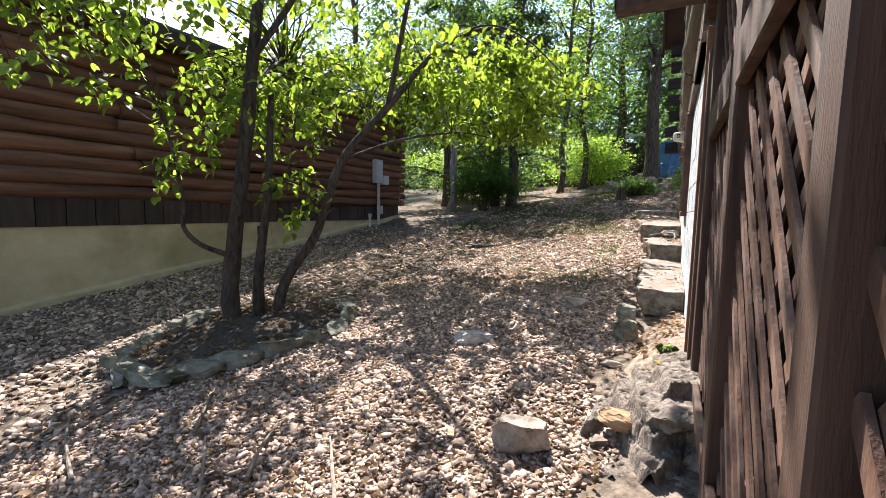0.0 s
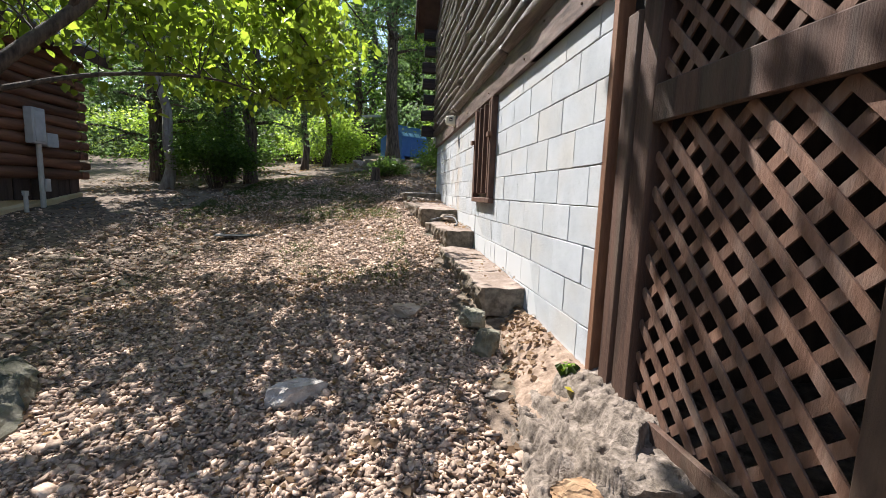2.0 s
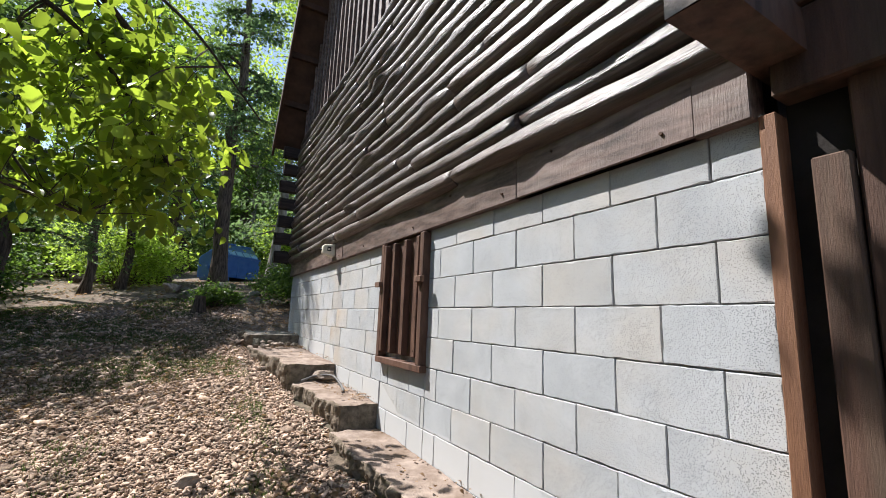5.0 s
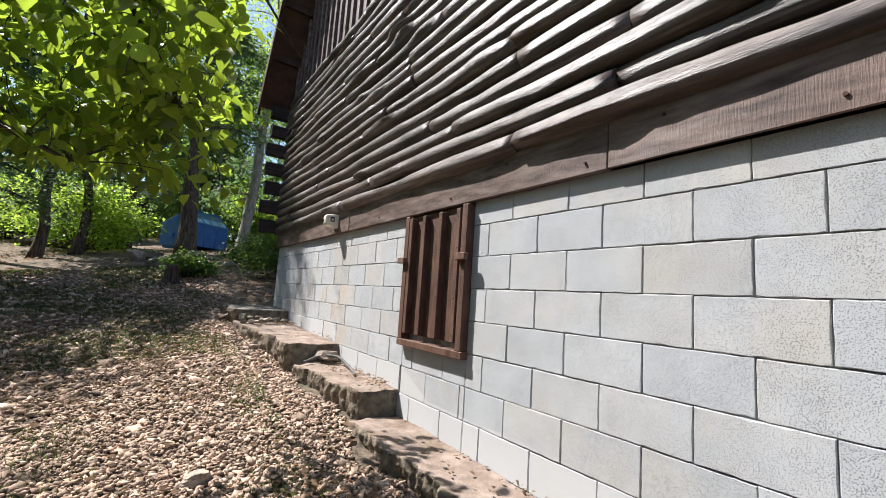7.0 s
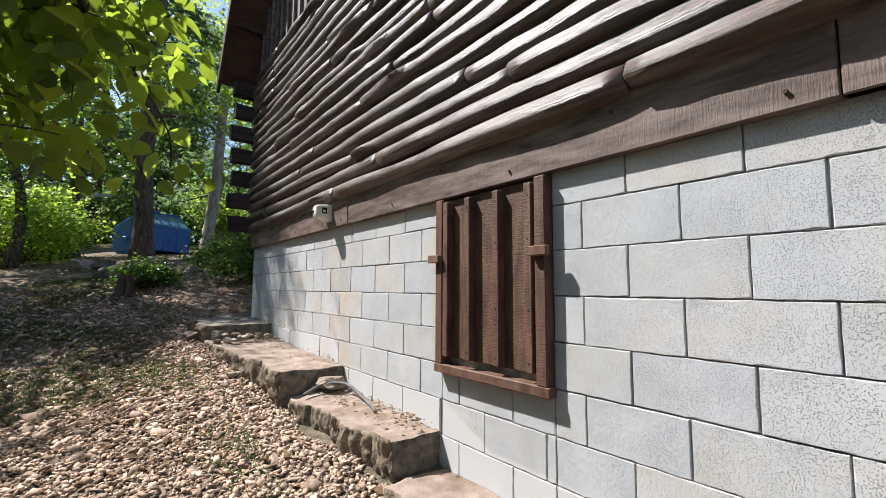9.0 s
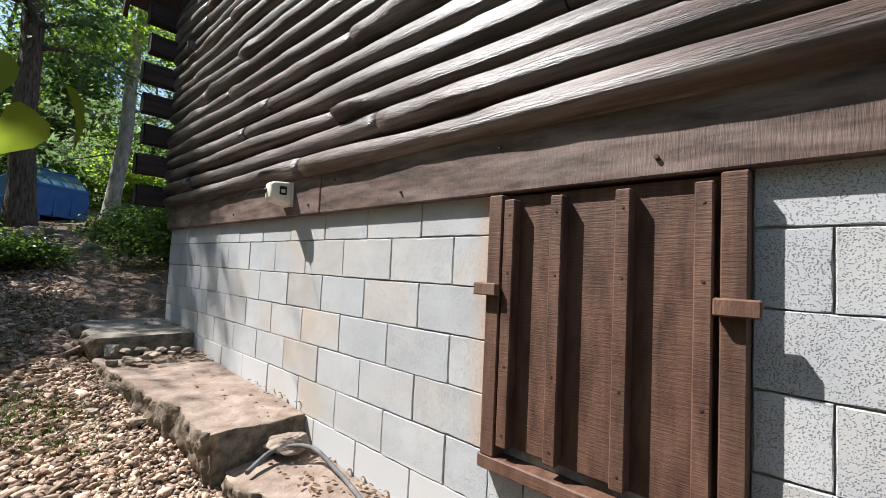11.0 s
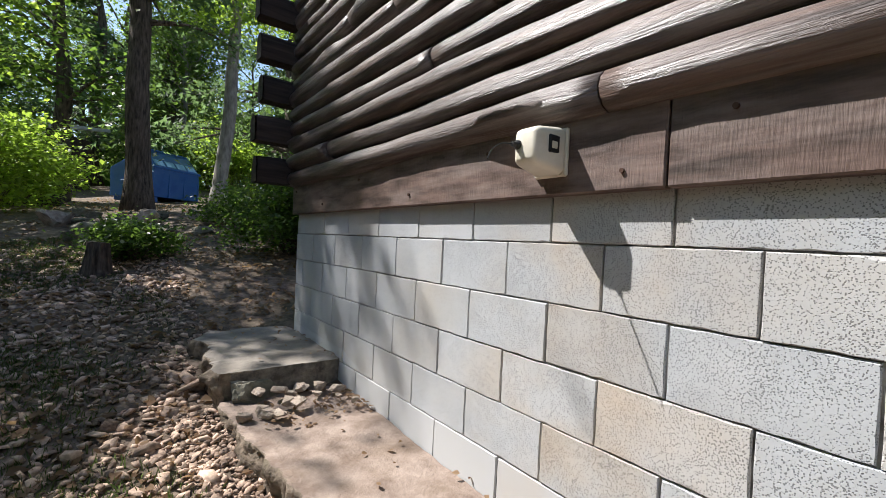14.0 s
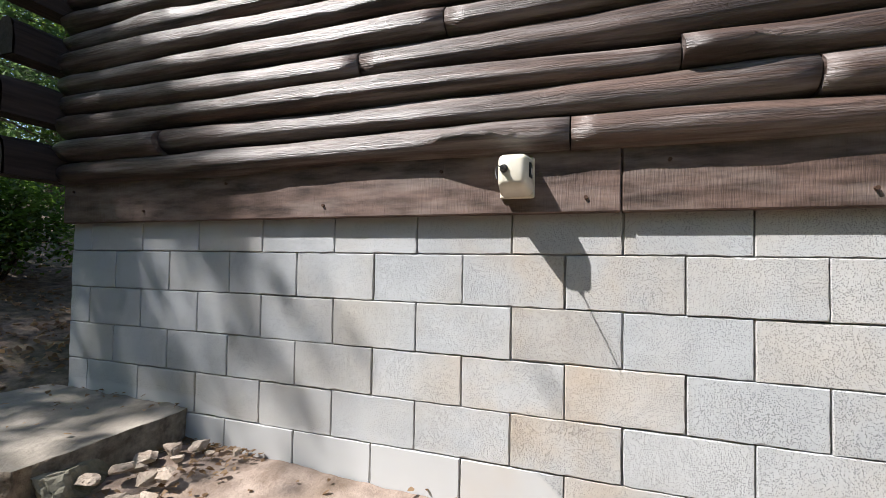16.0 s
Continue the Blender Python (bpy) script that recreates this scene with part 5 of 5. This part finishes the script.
for x0 in (-0.75, 0.6):
    part("skid", bbox(x0, x0 + 0.15, 0.05, 1.65, -0.05, 0.12, 0.005), M_BLUE, dump)
shed = thing("shed_roof", "dark low shed with a pale roof edge in the wood", "shed", (-5.0, 27.0, gz(-5, 27)), rz=-30)
part("body", bbox(-2, 2, 0, 2.5, 0, 2.2, 0.0), M_OLDBOARD, shed)
bm = bmesh.new()
box(bm, -2.4, 2.4, -0.5, 3.0, 0, 0.12, 0.0, pose(0, 0, 2.2, 10, 0, 0))
part("roof_slab", bm, M_PIPE, shed)

# dark sheet lying in the yard, hose, twigs
bm = bmesh.new()
bmesh.ops.create_grid(bm, x_segments=8, y_segments=4, size=1)
for v in bm.verts:
    v.co = (v.co.x * 0.27, v.co.y * 0.13, 0.02 + 0.025 * noise.noise(Vector((v.co.x * 2, v.co.y * 2, 1))))
r_ = bmesh.ops.extrude_face_region(bm, geom=bm.faces[:])
bmesh.ops.translate(bm, verts=[e for e in r_["geom"] if isinstance(e, bmesh.types.BMVert)], vec=(0, 0, 0.012))
tagged(part("flat_lid", bm, M_PLASTIC), "flat dark lid lying on the gravel", "lid").matrix_basis = pose(-2.98, 7.1, gz(-2.98, 7.1) + 0.02, 0, 0, 15)
bm = bmesh.new()
c = curve_pts([(-0.33, 6.86, 1.19), (-0.16, 6.93, 1.23), (-0.02, 6.82, 1.24), (0.0, 6.6, 1.19), (-0.04, 6.38, 1.175), (-0.08, 6.25, 1.17)], 6)
tube(bm, c, [0.012] * len(c), 8)
tagged(part("hose", bm, M_HOSE, smooth=True), "short weathered grey hose lying curled on the step", "hose")
rock(-0.08, 6.95, 0.12, 0.07, 0.05, 401, "flat stone on the concrete step", dz=1.2 - gz(-0.08, 6.95), sink=0.1)
# rubble and leaves on the steps
for i, (x, y, z, s_) in enumerate([(-0.02, 8.8, 1.42, .045), (-0.10, 8.86, 1.42, .055), (-0.2, 8.9, 1.42, .05), (-0.27, 8.84, 1.415, .035), (0.0, 8.6, 1.415, .03), (-0.06, 8.7, 1.415, .028),
                                   (-0.15, 8.78, 1.415, .03), (-0.5, 7.3, 1.05, .05), (-0.62, 7.75, 1.12, .06), (-0.72, 8.2, 1.2, .05), (-0.45, 6.1, .93, .045), (-0.4, 5.0, .80, .04), (-0.42, 4.4, .74, .05)]):
    rock(x, y, s_, s_ * 0.75, s_ * 0.5, 430 + i, "small broken stone beside the step", M_ROCK, 0.1, i * 50, z - gz(x, y))
bm = bmesh.new()
for k in range(7):
    a = k * 0.9
    box(bm, -0.004, 0.004, 0.0, 0.03, 0.0, 0.05 + 0.01 * (k % 3), 0.0, pose(0, 0, 0, -35, 0, math.degrees(a)))
weed = part("weed_stem", bm, M_GRASS)
weed.matrix_basis = pose(-0.03, 2.86, bank_z(-0.03, 2.86) + 0.005)
tagged(weed, "small green weed at the foot of the wall", "weed")
wv, wf = leaf_shape(0.45, 0.1, 0.15)
wr = np.random.default_rng(12)
wp = np.array([(-0.03, 2.86, bank_z(-0.03, 2.86) + 0.045)] * 9) + wr.normal(0, 0.012, (9, 3))
wl = part_mesh("leaf", scatter("leaf", [(wv, wf)], wp - np.array(weed.location), rotations(np.arange(9) * 0.7, wr.normal(0.2, 0.2, 9), wr.normal(0, 0.2, 9)), np.full(9, 0.034), wr), M_LEAFY, weed, "bright green leaves")
yl = part_mesh("yellow_leaf", scatter("yellow_leaf", [(wv, wf)], np.zeros((1, 3)), rotations(np.array([0.4]), np.array([0.2]), np.array([0.1])), np.array([0.06]), wr),
               leaf_mat("yellowed_leaf", (0.45, 0.38, 0.04), (0.5, 0.42, 0.05), (0.5, 0.45, 0.05)))
tagged(yl, "yellow fallen leaf on the limestone ledge", "leaf").matrix_basis = pose(-0.06, 2.70, bank_z(-0.06, 2.7) + 0.03)
chip = part("wood_chip", bbox(-0.05, 0.05, -0.018, 0.018, 0, 0.008, 0.002), mat("pale_chip", (0.40, 0.26, 0.15), (0.52, 0.36, 0.22), 20, rough=0.8))
tagged(chip, "pale wooden chip lying on the gravel", "wood chip").matrix_basis = pose(-1.0, 2.0, gz(-1.0, 2.0) + 0.035, 5, 4, 115)
tw = random.Random(9)
STICKS = [((-1.75, 1.35), (-2.0, 1.75)), ((-1.2, 1.35), (-1.6, 1.75)), ((-1.5, 1.2), (-1.05, 1.4)), ((-2.4, 1.5), (-2.9, 2.0)), ((-1.75, 1.1), (-2.3, 1.5)), ((-2.6, 1.0), (-3.4, 1.3)), ((-1.2, 1.05), (-1.3, 1.3)),
          ((-0.55, 1.55), (-0.62, 1.7)), ((-1.0, 2.3), (-1.1, 2.38))]
for (x0, y0), (x1, y1) in STICKS:
    bm = bmesh.new()
    c = curve_pts([(x0, y0, gz(x0, y0) + 0.035), ((x0 + x1) / 2 + tw.uniform(-.04, .04), (y0 + y1) / 2 + tw.uniform(-.04, .04), gz((x0 + x1) / 2, (y0 + y1) / 2) + 0.05), (x1, y1, gz(x1, y1) + 0.035)], 5)
    tube(bm, c, [0.011 - 0.007 * k / len(c) for k in range(len(c))], 6, 0.3)
    tagged(part("twig", bm, M_STICK), "dry fallen twig on the gravel", "twig", group="twigs on the ground")

# ---------------------------------------------------------------- gravel, litter, grass
rng = np.random.default_rng(2)
shapes = []
CUBE = [(0, 1, 3), (0, 3, 2), (4, 6, 7), (4, 7, 5), (0, 4, 5), (0, 5, 1), (2, 3, 7), (2, 7, 6), (0, 2, 6), (0, 6, 4), (1, 5, 7), (1, 7, 3)]
for s in range(8):
    if s < 6:
        v = np.array([(x, y, z) for x in (-1, 1) for y in (-1, 1) for z in (-1, 1)], float)
        v[v[:, 2] > 0, :2] *= rng.uniform(0.55, 0.9)
        v = (v + rng.uniform(-0.38, 0.38, v.shape)) * np.array([0.9, rng.uniform(0.55, 0.8), rng.uniform(0.16, 0.3)])
        shapes.append((v, np.array(CUBE)))
    else:
        b_ = bmesh.new()
        bmesh.ops.create_icosphere(b_, subdivisions=1, radius=1)
        v = np.array([tuple(q.co * (1 + 0.3 * noise.noise(q.co * 1.5 + Vector((s * 9.1, 0, 0))))) for q in b_.verts]) * np.array([1.0, 0.7, 0.42])
        shapes.append((v, np.array([[q.index for q in f.verts] for f in b_.faces])))
        b_.free()


def field(n, x0, x1, y0, y1, keep):
    x, y = rng.uniform(x0, x1, n), rng.uniform(y0, y1, n)
    k = rng.random(n) < keep(x, y)
    return x[k], y[k]


def patch(x, y, s=1.0, o=0.0):
    return np.array([noise.noise(Vector((a * s, b * s, o))) for a, b in zip(x, y)])


def gravel(n, x0, x1, y0, y1, size, name, thin=0.3):
    x, y = field(n, x0, x1, y0, y1, lambda x, y: np.clip((0.95 + 0.5 * patch(x, y, 0.8)) * np.clip(1.0 - thin * (y - 5.9) * (x < -0.85), 0.1, 1), 0, 1))
    ok = ~((x > -0.32 - 0.12 * np.sin(y * 5)) & (y < 10)) & ~(((x - cx) / 0.8) ** 2 + ((y - cy) / 1.05) ** 2 < 1)
    x, y = x[ok], y[ok]
    m = len(x)
    z = heights(x, y) + 0.035 * patch(x, y, 1.3) + 0.014 * patch(x, y, 5, 3)
    me = scatter(name, shapes, np.stack([x, y, z + rng.uniform(-0.004, 0.018, m)], -1), rotations(rng.uniform(0, 6.28, m), rng.normal(0, 0.42, m), rng.normal(0, 0.42, m)),
                 size * rng.lognormal(0, 0.36, m), rng)
    tagged(part_mesh(name, me, M_PEBBLE), "tan rounded river gravel", "gravel", kind="stuff")


gravel(62000, -3.2, -0.2, 0.6, 4.6, 0.0150, "gravel")
gravel(46000, -3.2, -0.3, 4.6, 9.0, 0.0150, "gravel")
gravel(15000, -6.9, -3.2, 0.0, 9.0, 0.024, "gravel")
gravel(9000, -6.0, -0.5, 9.0, 13.0, 0.021, "gravel")
gravel(7500, -4.2, -0.7, 7.0, 13.5, 0.026, "gravel", 0.0)


def litter(n, x0, x1, y0, y1, size, keep, name, material, label, shp=LEAVES, pitch=0.25, lift=0.02):
    x, y = field(n, x0, x1, y0, y1, keep)
    m = len(x)
    z = heights(x, y) + 0.035 * patch(x, y, 1.3) + lift
    me = scatter(name, shp, np.stack([x, y, z], -1), rotations(rng.uniform(0, 6.28, m), rng.normal(0, pitch, m), rng.normal(0, pitch, m)), size * rng.uniform(0.6, 1.3, m), rng)
    tagged(part_mesh(name, me, material), label, "leaves", kind="stuff")


litter(9000, -3.4, -0.25, 0.6, 5.2, 0.033, lambda x, y: np.clip(0.55 + patch(x, y, 0.9, 8), 0, 1), "leaf_litter", M_DRY, "small brown leaf fragments among the gravel", LEAVES, 0.5)
litter(2600, -5, -0.3, 0.6, 9, 0.06, lambda x, y: np.clip(0.45 + patch(x, y, 0.7, 5), 0, 1), "leaf_litter", M_DRY, "dry brown leaves on the gravel")
litter(5000, -9, 2.5, 8.5, 24, 0.085, lambda x, y: np.clip(0.7 + patch(x, y, 0.6, 5), 0, 1) * ~((x > -0.6) & (y < 10.1)), "leaf_litter", M_DRY, "dry brown leaves on the wood floor")
litter(900, cx - 0.7, cx + 0.7, cy - 0.9, cy + 0.9, 0.055, lambda x, y: (((x - cx) / 0.75) ** 2 + ((y - cy) / 0.95) ** 2 < 1) * 0.9, "leaf_litter", M_DRY, "dry leaves in the tree ring", LEAVES, 0.4, 0.09)
for x0, x1, y0, y1, zt, nn in ((-0.2, 0.06, 3.9, 5.7, 0.94, 60), (-0.2, 0.06, 5.8, 7.0, 1.165, 130), (-0.35, 0.06, 7.1, 8.9, 1.375, 40), (-0.5, 0.05, 8.5, 8.97, 1.40, 160), (-0.5, 0.06, 9.0, 10.0, 1.565, 40)):
    x = x1 - (x1 - x0) * rng.random(nn) ** 2.2
    y = rng.uniform(y0, y1, nn)
    me = scatter("step_litter", LEAVES, np.stack([x, y, np.full(nn, zt + 0.012)], -1), rotations(rng.uniform(0, 6.28, nn), rng.normal(0, 0.25, nn), rng.normal(0, 0.25, nn)), 0.03 * rng.uniform(0.5, 1.3, nn), rng)
    tagged(part_mesh("step_litter", me, M_DRY), "dry leaf crumbs on the concrete step", "leaves", kind="stuff")
litter(12000, -4.2, 1.0, 6.6, 14, 0.045, lambda x, y: np.clip(0.6 + patch(x, y, 0.8, 9), 0, 1) * ~((x > -0.75) & (y < 10.1)), "leaf_litter", M_DRY, "small dry leaf fragments on the shaded soil", LEAVES, 0.4)
x, y = rng.uniform(-0.4, 0.05, 420), 2.95 + 0.92 * rng.random(420) ** 0.6
me = scatter("leaf_litter", LEAVES, np.stack([x, y, np.array([bank_z(a, b) for a, b in zip(x, y)]) + 0.015], -1), rotations(rng.uniform(0, 6.28, 420), rng.normal(0, 0.3, 420), rng.normal(0, 0.3, 420)), 0.045 * rng.uniform(0.5, 1.3, 420), rng)
tagged(part_mesh("leaf_litter", me, M_DRY), "dry leaves drifted beside the wall", "leaves", kind="stuff")
BLADE = [(np.array([(-0.06, 0, 0), (0.06, 0, 0), (0.02, 0.15, 0.6), (0.0, 0.4, 1.0)]), np.array([(0, 1, 2), (0, 2, 3)]))]
litter(110000, -4.5, -0.7, 4.6, 14, 0.045, lambda x, y: np.clip(2.2 * (patch(x, y, 0.9, 11) - 0.05 + 0.42 * np.clip((y - 6.6) / 3, 0, 1) * np.clip((-0.7 - x) / 0.9, 0, 1)), 0, 1), "grass", M_GRASS, "sparse short grass in the gravel", BLADE, 0.4, 0.0)

# ---------------------------------------------------------------- wall blocks, last
PER = 0.398
JOINT = 0.0035


def block_mesh(w, h, seed):
    """A block with slightly ragged, chipped arrises round its face."""
    r = random.Random(seed)
    ny, nz = max(3, int(w / 0.03)), 7
    loop = [(w * k / ny, 0) for k in range(ny)] + [(w, h * k / nz) for k in range(nz)] + [(w - w * k / ny, h) for k in range(ny)] + [(0, h - h * k / nz) for k in range(nz)]
    bm = bmesh.new()
    face, rim, back = [], [], []
    for y, z in loop:
        iy, iz = (y < w / 2) * 2 - 1, (z < h / 2) * 2 - 1
        c = abs(r.gauss(0.0032, 0.0013)) + (0.005 if r.random() < 0.04 else 0)
        ey, ez = (y in (0, w)) * iy, (z in (0, h)) * iz
        face.append(bm.verts.new((WX, y + ey * c, z + ez * c)))
        j_ = abs(r.gauss(0, 0.0012))
        rim.append(bm.verts.new((WX + 0.003 + r.uniform(0, 0.001), y + ey * j_, z + ez * j_)))
        back.append(bm.verts.new((WX + 0.03, y, z)))
    bm.faces.new(face[::-1])
    n = len(loop)
    for k in range(n):
        l = (k + 1) % n
        bm.faces.new((face[k], face[l], rim[l], rim[k]))
        bm.faces.new((rim[k], rim[l], back[l], back[k]))
    bmesh.ops.recalc_face_normals(bm, faces=bm.faces)
    me = bpy.data.meshes.new("block")
    bm.to_mesh(me)
    bm.free()
    me.materials.append(M_BLOCK)
    return me


cache = {}
br = random.Random(6)
for k in range(-9, 2):
    z0 = LINE + COURSE * k
    h = min(COURSE - JOINT, 2.515 - z0)
    for lo_, hi_, phase in ((Y0, SH0 - 0.0, 4.0 + (0 if k % 2 == 0 else PER / 2)), (SH1 + 0.0, Y1, 7.163 + (0 if k % 2 == 0 else PER / 2)), (SH0, SH1, 5.2 + (0 if k % 2 == 0 else PER / 2))):
        if lo_ == SH0 and z0 + 0.1 > SHZ0 - 0.05:
            continue
        y = phase - 40 * PER
        while y < hi_:
            a, b = max(y, lo_), min(y + PER, hi_)
            y += PER
            if b - a < 0.04 or z0 + h < gz(WX, (a + b) / 2) - 0.25:
                continue
            key = (round(b - a - JOINT, 3), round(h, 3), br.randrange(4))
            if key not in cache:
                cache[key] = block_mesh(*key)
            ob = new("block", cache[key])
            ob.parent = wall
            ob.location = (br.uniform(-0.002, 0.002), a + br.uniform(-0.0015, 0.0015), z0 + br.uniform(-0.0015, 0.0015))
